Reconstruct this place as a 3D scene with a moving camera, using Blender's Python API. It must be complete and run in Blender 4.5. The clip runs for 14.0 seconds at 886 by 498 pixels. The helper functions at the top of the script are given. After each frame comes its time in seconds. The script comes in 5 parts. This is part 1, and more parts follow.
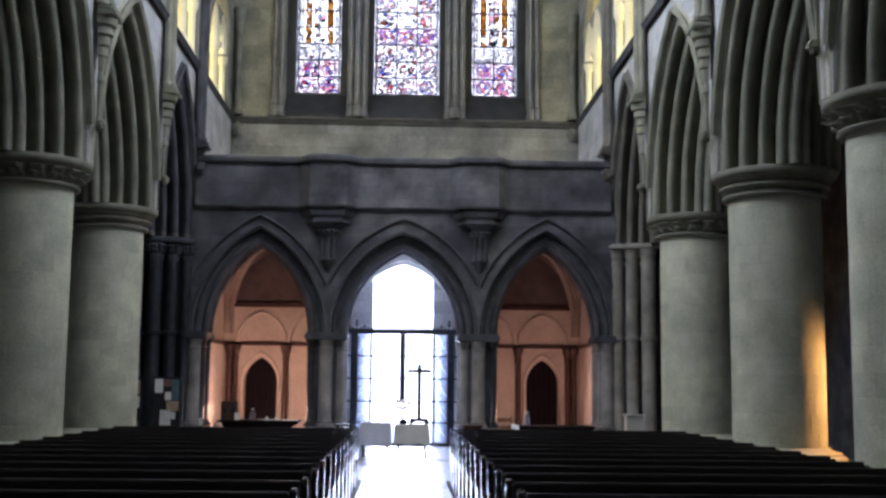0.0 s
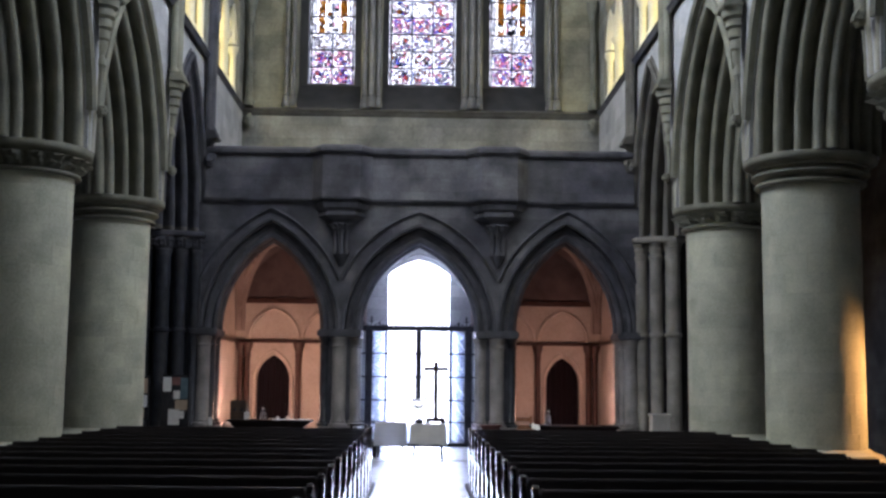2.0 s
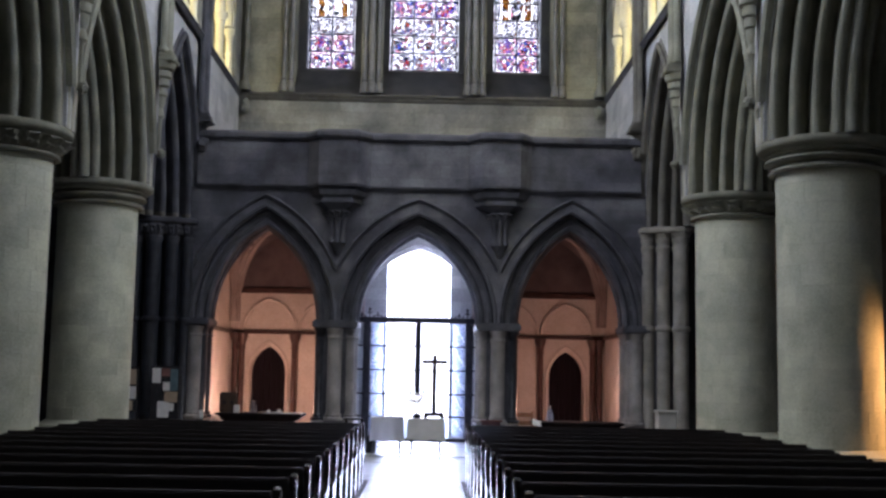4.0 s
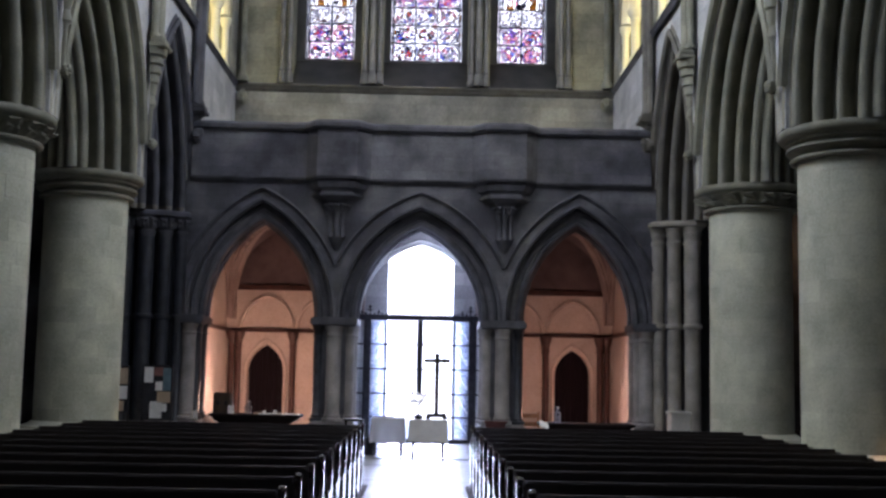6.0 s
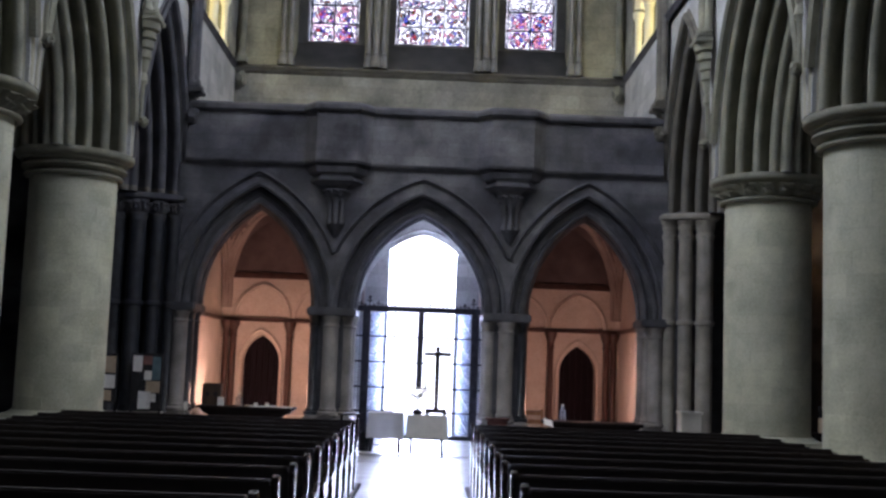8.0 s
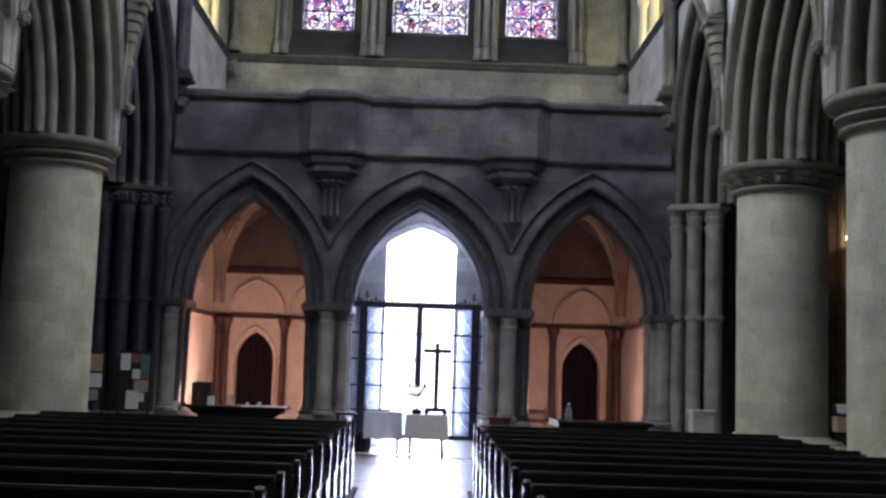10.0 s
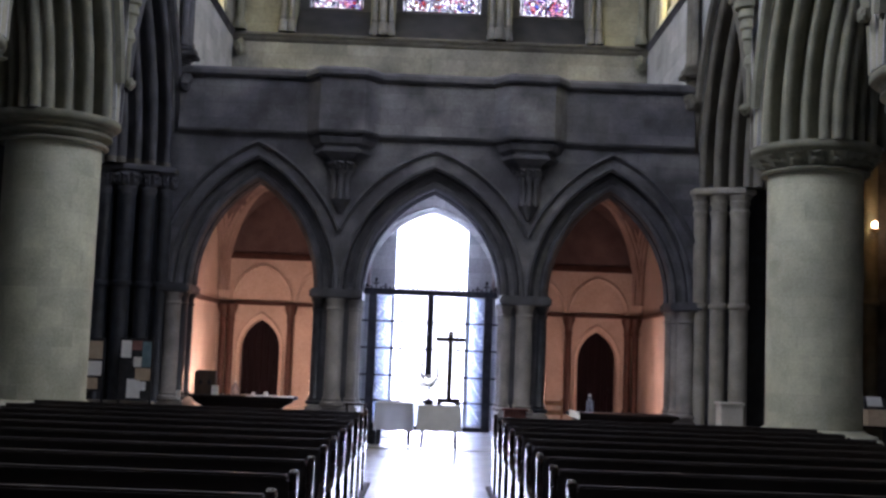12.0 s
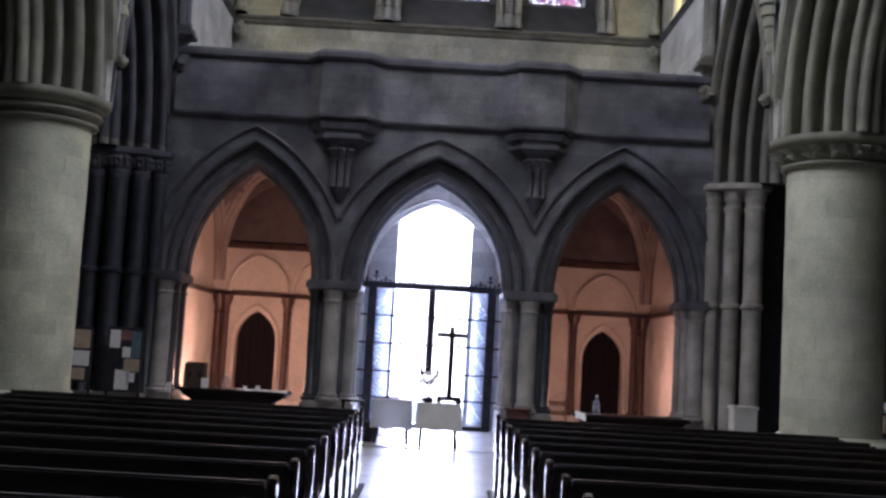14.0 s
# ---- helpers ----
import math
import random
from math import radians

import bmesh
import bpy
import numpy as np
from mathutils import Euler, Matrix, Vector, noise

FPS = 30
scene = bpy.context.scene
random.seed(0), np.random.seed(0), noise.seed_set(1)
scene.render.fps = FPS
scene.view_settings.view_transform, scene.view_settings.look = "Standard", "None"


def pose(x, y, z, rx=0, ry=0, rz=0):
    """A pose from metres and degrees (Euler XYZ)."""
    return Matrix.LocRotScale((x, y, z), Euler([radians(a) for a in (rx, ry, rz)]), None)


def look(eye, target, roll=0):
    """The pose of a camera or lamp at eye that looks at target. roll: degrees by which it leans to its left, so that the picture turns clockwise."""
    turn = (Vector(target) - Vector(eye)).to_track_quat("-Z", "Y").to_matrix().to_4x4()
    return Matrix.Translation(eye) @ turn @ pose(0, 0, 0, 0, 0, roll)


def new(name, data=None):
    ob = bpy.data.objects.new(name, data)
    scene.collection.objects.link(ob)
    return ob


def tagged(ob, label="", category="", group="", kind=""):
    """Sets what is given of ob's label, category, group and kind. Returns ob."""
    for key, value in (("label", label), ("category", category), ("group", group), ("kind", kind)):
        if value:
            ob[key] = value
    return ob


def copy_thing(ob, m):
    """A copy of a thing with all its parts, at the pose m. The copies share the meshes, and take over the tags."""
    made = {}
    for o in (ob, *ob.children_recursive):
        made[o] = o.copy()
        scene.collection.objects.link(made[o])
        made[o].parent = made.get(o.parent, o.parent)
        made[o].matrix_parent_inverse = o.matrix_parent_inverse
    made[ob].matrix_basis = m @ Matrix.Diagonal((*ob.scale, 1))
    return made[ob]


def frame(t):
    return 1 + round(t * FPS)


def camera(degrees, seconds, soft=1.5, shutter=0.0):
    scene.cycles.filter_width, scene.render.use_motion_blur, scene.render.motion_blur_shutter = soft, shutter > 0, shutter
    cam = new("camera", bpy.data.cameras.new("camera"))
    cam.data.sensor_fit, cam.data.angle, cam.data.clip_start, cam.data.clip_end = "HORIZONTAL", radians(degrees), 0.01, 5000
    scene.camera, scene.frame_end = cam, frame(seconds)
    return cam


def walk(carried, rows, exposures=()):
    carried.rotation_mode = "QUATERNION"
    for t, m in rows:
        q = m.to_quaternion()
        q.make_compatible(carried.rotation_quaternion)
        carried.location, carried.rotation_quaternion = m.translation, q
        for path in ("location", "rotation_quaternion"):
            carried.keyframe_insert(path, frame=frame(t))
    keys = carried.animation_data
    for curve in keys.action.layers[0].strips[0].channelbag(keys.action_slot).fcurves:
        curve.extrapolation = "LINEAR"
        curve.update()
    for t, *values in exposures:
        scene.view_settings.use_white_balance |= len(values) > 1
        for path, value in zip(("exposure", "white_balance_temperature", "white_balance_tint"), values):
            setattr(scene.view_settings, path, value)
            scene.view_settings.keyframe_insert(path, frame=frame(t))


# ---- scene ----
cam = camera(42.0, 14.0, soft=2.7)
PATH = [
    (0, (-0.024, 0.989, 1.701), (0.003, 2.975, 1.932), 0.6),
    (0.5, (0.002, 1.245, 1.683), (0.017, 3.231, 1.914), 0.6),
    (1, (0.029, 1.432, 1.697), (0.029, 3.419, 1.928), 0.6),
    (1.5, (-0.004, 1.667, 1.691), (-0.004, 3.654, 1.918), 0.6),
    (2, (-0.032, 1.889, 1.685), (-0.033, 3.875, 1.914), 0.6),
    (2.5, (-0.025, 2.093, 1.673), (-0.028, 4.081, 1.897), 0.5),
    (3, (0.026, 2.322, 1.686), (0.02, 4.31, 1.907), 0.7),
    (5.5, (0.126, 3.406, 1.668), (0.113, 5.394, 1.885), 1.2),
    (6, (0.072, 3.644, 1.684), (0.058, 5.632, 1.901), 1.1),
    (6.5, (0.086, 3.893, 1.664), (0.07, 5.882, 1.876), 1.0),
    (7, (0.14, 4.163, 1.684), (0.121, 6.151, 1.893), 1.2),
    (7.5, (0.132, 4.343, 1.662), (0.112, 6.333, 1.869), 1.4),
    (8, (0.098, 4.58, 1.67), (0.077, 6.569, 1.878), 2.1),
    (10.5, (0.024, 5.633, 1.666), (0.008, 7.623, 1.866), 1.9),
    (11, (-0.027, 5.846, 1.63), (-0.048, 7.837, 1.822), 2.0),
    (11.5, (-0.046, 6.099, 1.642), (-0.07, 8.09, 1.835), 2.2),
    (12, (-0.132, 6.321, 1.631), (-0.155, 8.312, 1.819), 2.2),
    (12.5, (-0.172, 6.544, 1.653), (-0.198, 8.535, 1.843), 2.7),
    (13, (-0.178, 6.743, 1.618), (-0.206, 8.734, 1.805), 2.8),
    (13.5, (-0.151, 6.944, 1.634), (-0.181, 8.934, 1.824), 3.4),
    (14, (-0.145, 7.119, 1.615), (-0.172, 9.111, 1.798), 3.3),
]
# The nave's axis is x = 0, the gallery screen stands at y = 28, the floor is z = 0.
SETTING = pose(0, 28, 0, 0, 0, -1.15) @ pose(0.58, -28, 0)
EXPOSURE = 3.65
walk(cam, [(t, SETTING @ look(eye, target, roll)) for t, eye, target, roll in PATH],
     exposures=[(0, EXPOSURE + 0.22, 5700, 21), (2, EXPOSURE + 0.19, 5700, 21), (3, EXPOSURE + 0.11, 5710, 22), (5.5, EXPOSURE + 0.14, 5720, 23), (7, EXPOSURE + 0.1, 5730, 23), (12, EXPOSURE + 0.08, 5770, 25), (13.1, EXPOSURE - 0.14, 5770, 26), (13.5, EXPOSURE - 0.1, 5770, 26), (14, EXPOSURE + 0.18, 5770, 26)])

# ---- world, sun, large lights ----
SUN_UP, SUN_ROUND = 48, 180
world = bpy.data.worlds.new("sky")
scene.world = world
world.use_nodes = True
wn = world.node_tree.nodes
sky = wn.new("ShaderNodeTexSky")
sky.sky_type, sky.sun_disc = "NISHITA", False
sky.sun_elevation, sky.sun_rotation = radians(SUN_UP), radians(SUN_ROUND)
sky.air_density, sky.dust_density = 0.8, 2.0
wn["Background"].inputs["Strength"].default_value = 0.15
world.node_tree.links.new(sky.outputs["Color"], wn["Background"].inputs["Color"])
sun = new("sun", bpy.data.lights.new("sun", "SUN"))
sun.data.energy, sun.data.angle, sun.data.color = 3.0, radians(2), (1, 0.95, 0.88)
sun.matrix_world = look((0, 0, 0), (-math.sin(radians(SUN_ROUND)) * math.cos(radians(SUN_UP)),
                                   -math.cos(radians(SUN_ROUND)) * math.cos(radians(SUN_UP)), -math.sin(radians(SUN_UP))))


def area_lamp(name, eye, target, w, h, watts, colour):
    lamp = new(name, bpy.data.lights.new(name, "AREA"))
    lamp.data.shape, lamp.data.size, lamp.data.size_y = "RECTANGLE", w, h
    lamp.data.energy, lamp.data.color = watts, colour
    lamp.matrix_world = look(eye, target)
    return lamp


def point_lamp(name, place, watts, colour, radius=0.06):
    lamp = new(name, bpy.data.lights.new(name, "POINT"))
    lamp.data.energy, lamp.data.color, lamp.data.shadow_soft_size = watts, colour, radius
    lamp.location = place
    return lamp


DAY, WARM, PEACHY, YELLOW = (0.95, 0.985, 0.92), (1, 0.50, 0.16), (1, 0.56, 0.33), (1, 0.87, 0.42)
NAVE, AISLE, TOP, EAST, WEST = 4.9, 10.8, 17.5, -6.0, 33.0
PIER_X, PIER_Y, PIER_R = 5.95, (24.15, 19.15, 14.15, 9.15, 4.15, -0.85), 0.72
BAYS = [(28.3, 24.15), (24.15, 19.15), (19.15, 14.15), (14.15, 9.15), (9.15, 4.15), (4.15, -0.85), (-0.85, -5.85)]
CLERESTORY = (13, 40, 50, 14, 5)
for north in (-1, 1):
    for (y0, y1), watts in zip(BAYS, CLERESTORY):
        ym = (y0 + y1) / 2
        area_lamp("clerestory_daylight", (north * (NAVE + 0.25), ym, 14.4), (0, ym, 11.2), 1.9, 2.6, watts * (0.74 if north > 0 else 1.1), DAY)
area_lamp("west_door_daylight", (0, 34.45, 2.6), (0, 20, 2.4), 1.9, 5.4, 108, (0.76, 0.82, 1.0))
for x in (-3.3, 3.3):
    s = 1 if x > 0 else -1
    point_lamp("narthex_lamp_light", (x + s * 0.42, 30.3, 1.25), 9.5 if s < 0 else 4.6, PEACHY if s < 0 else (1, 0.54, 0.33), 0.2)
    for y in (30.5, 26.2, 21.6):
        area_lamp("triforium_light", (s * 6.0, y, 12.1), (s * 6.0, y, 9), 0.5, 2.4, 9, YELLOW)
point_lamp("sconce_light", (10.11, 32.34, 4.95), 0.8, WARM, 0.07)
spot = new("floor_lamp_light", bpy.data.lights.new("floor_lamp_light", "SPOT"))
spot.data.energy, spot.data.color, spot.data.spot_size, spot.data.spot_blend, spot.data.shadow_soft_size = 31, (1, 0.47, 0.13), radians(88), 0.9, 0.12
spot.matrix_world = look((8.10, 18.85, 1.75), (6.7, 18.5, 1.6))

# ---- materials ----
def nodes_of(name):
    m = bpy.data.materials.new(name)
    m.use_nodes = True
    return m, m.node_tree.nodes, m.node_tree.links, m.node_tree.nodes["Principled BSDF"]


def rough_material(name, dark, light, scale=3.0, rough=0.85, bump=0.25, stain=0.0, joints=None, metal=0.0, coat=0.0, random_tone=0.0, stretch=(1, 1, 1)):
    """Two scales of mottling, fine relief, and, with joints=(width, height), faint masonry joints in the plane of the wall."""
    m, n, l, bsdf = nodes_of(name)
    geo = n.new("ShaderNodeNewGeometry")
    mapping = n.new("ShaderNodeMapping")
    mapping.inputs["Scale"].default_value = stretch
    l.new(geo.outputs["Position"], mapping.inputs["Vector"])
    big, fine = n.new("ShaderNodeTexNoise"), n.new("ShaderNodeTexNoise")
    big.inputs["Scale"].default_value, big.inputs["Detail"].default_value = scale, 6
    fine.inputs["Scale"].default_value, fine.inputs["Detail"].default_value = scale * 14, 5
    for tex in (big, fine):
        l.new(mapping.outputs[0], tex.inputs["Vector"])
    ramp = n.new("ShaderNodeValToRGB")
    ramp.color_ramp.elements[0].position, ramp.color_ramp.elements[1].position = 0.32, 0.7
    ramp.color_ramp.elements[0].color, ramp.color_ramp.elements[1].color = (*dark, 1), (*light, 1)
    l.new(big.outputs["Fac"], ramp.inputs["Fac"])
    grain = n.new("ShaderNodeMix")
    grain.data_type, grain.blend_type = "RGBA", "OVERLAY"
    grain.inputs[0].default_value = 0.35
    l.new(ramp.outputs["Color"], grain.inputs[6])
    l.new(fine.outputs["Fac"], grain.inputs[7])
    colour, height = grain.outputs[2], fine.outputs["Fac"]
    if stain:
        streak = n.new("ShaderNodeTexNoise")
        streak.inputs["Scale"].default_value, streak.inputs["Detail"].default_value = 0.7, 8
        l.new(geo.outputs["Position"], streak.inputs["Vector"])
        r2 = n.new("ShaderNodeValToRGB")
        r2.color_ramp.elements[0].position, r2.color_ramp.elements[1].position = 0.40, 0.62
        r2.color_ramp.elements[0].color, r2.color_ramp.elements[1].color = (1 - stain, 1 - stain, 1 - stain * 0.9, 1), (1, 1, 1, 1)
        l.new(streak.outputs["Fac"], r2.inputs["Fac"])
        mul = n.new("ShaderNodeMix")
        mul.data_type, mul.blend_type = "RGBA", "MULTIPLY"
        mul.inputs[0].default_value = 1
        l.new(colour, mul.inputs[6])
        l.new(r2.outputs["Color"], mul.inputs[7])
        colour = mul.outputs[2]
    if joints:
        sep, add, comb = n.new("ShaderNodeSeparateXYZ"), n.new("ShaderNodeMath"), n.new("ShaderNodeCombineXYZ")
        l.new(geo.outputs["Position"], sep.inputs[0])
        l.new(sep.outputs["X"], add.inputs[0])
        l.new(sep.outputs["Y"], add.inputs[1])
        l.new(add.outputs[0], comb.inputs["X"])
        l.new(sep.outputs["Z"], comb.inputs["Y"])
        brick = n.new("ShaderNodeTexBrick")
        brick.inputs["Scale"].default_value = 1
        brick.inputs["Brick Width"].default_value, brick.inputs["Row Height"].default_value = joints
        brick.inputs["Mortar Size"].default_value, brick.inputs["Mortar Smooth"].default_value = 0.006, 0.4
        brick.inputs["Color1"].default_value, brick.inputs["Color2"].default_value = (0.66, 0.66, 0.67, 1), (1, 1, 1, 1)
        brick.inputs["Mortar"].default_value = (0.6, 0.59, 0.57, 1)
        l.new(comb.outputs[0], brick.inputs["Vector"])
        mul = n.new("ShaderNodeMix")
        mul.data_type, mul.blend_type = "RGBA", "MULTIPLY"
        mul.inputs[0].default_value = 0.8
        l.new(colour, mul.inputs[6])
        l.new(brick.outputs["Color"], mul.inputs[7])
        colour = mul.outputs[2]
    if random_tone:
        info, mr, hsv = n.new("ShaderNodeObjectInfo"), n.new("ShaderNodeMapRange"), n.new("ShaderNodeHueSaturation")
        island, both, fract = n.new("ShaderNodeNewGeometry"), n.new("ShaderNodeMath"), n.new("ShaderNodeMath")
        fract.operation = "FRACT"
        l.new(info.outputs["Random"], both.inputs[0])
        l.new(island.outputs["Random Per Island"], both.inputs[1])
        l.new(both.outputs[0], fract.inputs[0])
        l.new(fract.outputs[0], mr.inputs["Value"])
        mr.inputs["To Min"].default_value, mr.inputs["To Max"].default_value = 1 - random_tone, 1 + random_tone
        l.new(mr.outputs[0], hsv.inputs["Value"])
        l.new(colour, hsv.inputs["Color"])
        colour = hsv.outputs["Color"]
    l.new(colour, bsdf.inputs["Base Color"])
    bsdf.inputs["Roughness"].default_value, bsdf.inputs["Metallic"].default_value = rough, metal
    bsdf.inputs["Coat Weight"].default_value, bsdf.inputs["Coat Roughness"].default_value = coat, 0.18
    if bump:
        b = n.new("ShaderNodeBump")
        b.inputs["Strength"].default_value, b.inputs["Distance"].default_value = bump, 0.012
        l.new(height, b.inputs["Height"])
        l.new(b.outputs[0], bsdf.inputs["Normal"])
    return m


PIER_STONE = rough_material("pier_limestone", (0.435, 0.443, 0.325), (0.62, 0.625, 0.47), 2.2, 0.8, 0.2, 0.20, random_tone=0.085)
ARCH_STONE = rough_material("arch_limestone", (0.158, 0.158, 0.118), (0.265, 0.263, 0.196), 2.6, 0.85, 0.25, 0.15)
SPANDREL = rough_material("spandrel_pale_stone", (0.42, 0.43, 0.42), (0.56, 0.57, 0.56), 1.6, 0.85, 0.2, 0.12, joints=(0.75, 0.33))
WEST_STONE = rough_material("west_wall_stone", (0.25, 0.246, 0.198), (0.43, 0.422, 0.348), 1.3, 0.88, 0.25, 0.35, joints=(0.8, 0.36))
# West wall stone yellowed to carry the triforium's glow above the string.
YELLOW_LIT_STONE = rough_material("yellow_lit_west_wall_stone", (0.255, 0.243, 0.160), (0.44, 0.42, 0.285), 1.3, 0.88, 0.25, 0.35, joints=(0.8, 0.36))
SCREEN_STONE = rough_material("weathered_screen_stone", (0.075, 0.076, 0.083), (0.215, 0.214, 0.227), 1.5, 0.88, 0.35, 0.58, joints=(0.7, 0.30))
# Moulding stone at about half the tone of the screen stone.
SCREEN_TRIM = rough_material("dark_moulding_stone", (0.036, 0.037, 0.044), (0.098, 0.099, 0.111), 2.5, 0.85, 0.25, 0.2)
SCREEN_SHAFT = rough_material("brown_grey_shaft_stone", (0.17, 0.158, 0.145), (0.30, 0.28, 0.262), 2.5, 0.8, 0.2, 0.2)
CORNER_STONE = rough_material("pale_corner_stone", (0.29, 0.28, 0.21), (0.43, 0.415, 0.32), 2.6, 0.85, 0.25, 0.15)
RESPOND_STONE = rough_material("warm_grey_respond_stone", (0.19, 0.176, 0.148), (0.33, 0.308, 0.262), 2.5, 0.8, 0.2, 0.2)
# Arch limestone darkened, with the west bay's shade in its colour.
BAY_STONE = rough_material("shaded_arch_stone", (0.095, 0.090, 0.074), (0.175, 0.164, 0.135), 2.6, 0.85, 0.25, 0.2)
# Sill slate; the lancet frame takes it too, as painted shade.
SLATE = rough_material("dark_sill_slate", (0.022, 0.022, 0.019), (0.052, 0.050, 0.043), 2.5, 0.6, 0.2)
LANCET_STONE = rough_material("grey_lancet_shaft_stone", (0.13, 0.13, 0.118), (0.25, 0.245, 0.22), 2.5, 0.8, 0.2, 0.2)
PLASTER = rough_material("narthex_limewash", (0.60, 0.53, 0.48), (0.72, 0.65, 0.60), 1.3, 0.9, 0.15, 0.15)
# Dark purple-brown that stands in for the dimness high in the side bays.
NARTHEX_VAULT = rough_material("dimmed_narthex_stone", (0.12, 0.092, 0.098), (0.20, 0.158, 0.165), 2.0, 0.9, 0.2, 0.25)
NARTHEX_RIB = rough_material("narthex_rib_stone", (0.30, 0.24, 0.225), (0.43, 0.36, 0.335), 2.0, 0.9, 0.2, 0.2)
TRIFORIUM = rough_material("triforium_limewash", (0.70, 0.66, 0.48), (0.80, 0.76, 0.58), 1.5, 0.9, 0.15, 0.1)
MARBLE = rough_material("dark_purbeck_marble", (0.010, 0.012, 0.016), (0.032, 0.035, 0.044), 6, 0.38, 0.08)
BROWN_MARBLE = rough_material("brown_marble", (0.045, 0.02, 0.018), (0.09, 0.045, 0.04), 6, 0.4, 0.08)
FLOOR = rough_material("polished_floor_stone", (0.26, 0.26, 0.26), (0.38, 0.375, 0.36), 1.2, 0.26, 0.05, 0.12)
PEW_WOOD = rough_material("dark_pew_oak", (0.012, 0.010, 0.010), (0.030, 0.021, 0.020), 3.0, 0.48, 0.12, stretch=(0.35, 4, 4))
POLISHED_OAK = rough_material("polished_oak_bench_end", (0.010, 0.007, 0.007), (0.024, 0.016, 0.014), 3.0, 0.20, 0.05, stretch=(4, 4, 0.4))
TABLE_WOOD = rough_material("dark_table_oak", (0.008, 0.006, 0.006), (0.020, 0.013, 0.012), 3.0, 0.8, 0.12, stretch=(0.4, 4, 4))
TABLE_WOOD.node_tree.nodes["Principled BSDF"].inputs["Specular IOR Level"].default_value = 0.12
RACK_WOOD = rough_material("brown_rack_wood", (0.035, 0.020, 0.012), (0.07, 0.042, 0.026), 3.0, 0.6, 0.12, stretch=(4, 4, 0.5))
DOOR_WOOD = rough_material("dark_door_oak", (0.005, 0.003, 0.006), (0.013, 0.007, 0.014), 3.0, 0.7, 0.3, stretch=(6, 6, 0.5))
DOOR_WOOD.node_tree.nodes["Principled BSDF"].inputs["Specular IOR Level"].default_value = 0.15
IRON = rough_material("black_wrought_iron", (0.010, 0.010, 0.014), (0.03, 0.03, 0.036), 9, 0.5, 0.12, metal=0.6)
BRASS = rough_material("dull_brass", (0.20, 0.15, 0.07), (0.32, 0.25, 0.12), 9, 0.35, 0.05, metal=1.0)
CLOTH = rough_material("white_linen", (0.60, 0.60, 0.60), (0.72, 0.72, 0.71), 5, 0.9, 0.2)
n_, l_ = CLOTH.node_tree.nodes, CLOTH.node_tree.links
thin, both = n_.new("ShaderNodeBsdfTranslucent"), n_.new("ShaderNodeMixShader")
thin.inputs["Color"].default_value, both.inputs[0].default_value = (0.72, 0.74, 0.78, 1), 0.5
l_.new(n_["Principled BSDF"].outputs[0], both.inputs[1])
l_.new(thin.outputs[0], both.inputs[2])
l_.new(both.outputs[0], n_["Material Output"].inputs["Surface"])
GREY_CLOTH = rough_material("grey_linen", (0.52, 0.52, 0.52), (0.62, 0.62, 0.61), 5, 0.9, 0.2)
PAPER = rough_material("white_paper", (0.70, 0.70, 0.68), (0.82, 0.82, 0.80), 8, 0.8, 0.03)
LIGHT_WOOD = rough_material("light_brown_wood", (0.30, 0.17, 0.10), (0.42, 0.26, 0.16), 3.0, 0.5, 0.1, stretch=(4, 4, 0.5))
TAN_PAPER = rough_material("tan_paper", (0.38, 0.29, 0.20), (0.48, 0.38, 0.27), 8, 0.8, 0.03)
RED_PAPER = rough_material("rust_paper", (0.16, 0.075, 0.065), (0.24, 0.11, 0.095), 8, 0.8, 0.03)
TEAL_PAPER = rough_material("teal_paper", (0.07, 0.12, 0.15), (0.12, 0.19, 0.22), 8, 0.8, 0.03)
BOARD = rough_material("black_felt_board", (0.012, 0.012, 0.014), (0.026, 0.026, 0.03), 12, 0.95, 0.1)
PETALS = rough_material("white_petals", (0.66, 0.66, 0.62), (0.82, 0.82, 0.78), 20, 0.7, 0.05)
LEAF = rough_material("dark_green_leaves", (0.025, 0.05, 0.02), (0.06, 0.10, 0.04), 20, 0.6, 0.05)
PLINTH = rough_material("painted_white_wood", (0.46, 0.44, 0.40), (0.58, 0.56, 0.51), 3, 0.6, 0.08)
GROUND = rough_material("pale_paving", (0.34, 0.33, 0.31), (0.46, 0.45, 0.42), 0.8, 0.9, 0.2)
VAULT = rough_material("vault_stone", (0.24, 0.235, 0.21), (0.34, 0.33, 0.30), 1.0, 0.9, 0.1)
RUST_CLOTH = rough_material("rust_red_cloth", (0.075, 0.028, 0.024), (0.13, 0.05, 0.04), 8, 0.9, 0.2)
# Peach carries the lamplight of a small bright patch in its colour.
PEACH = rough_material("peach_lamplit_patch", (0.60, 0.36, 0.26), (0.72, 0.46, 0.34), 6, 0.9, 0.2)


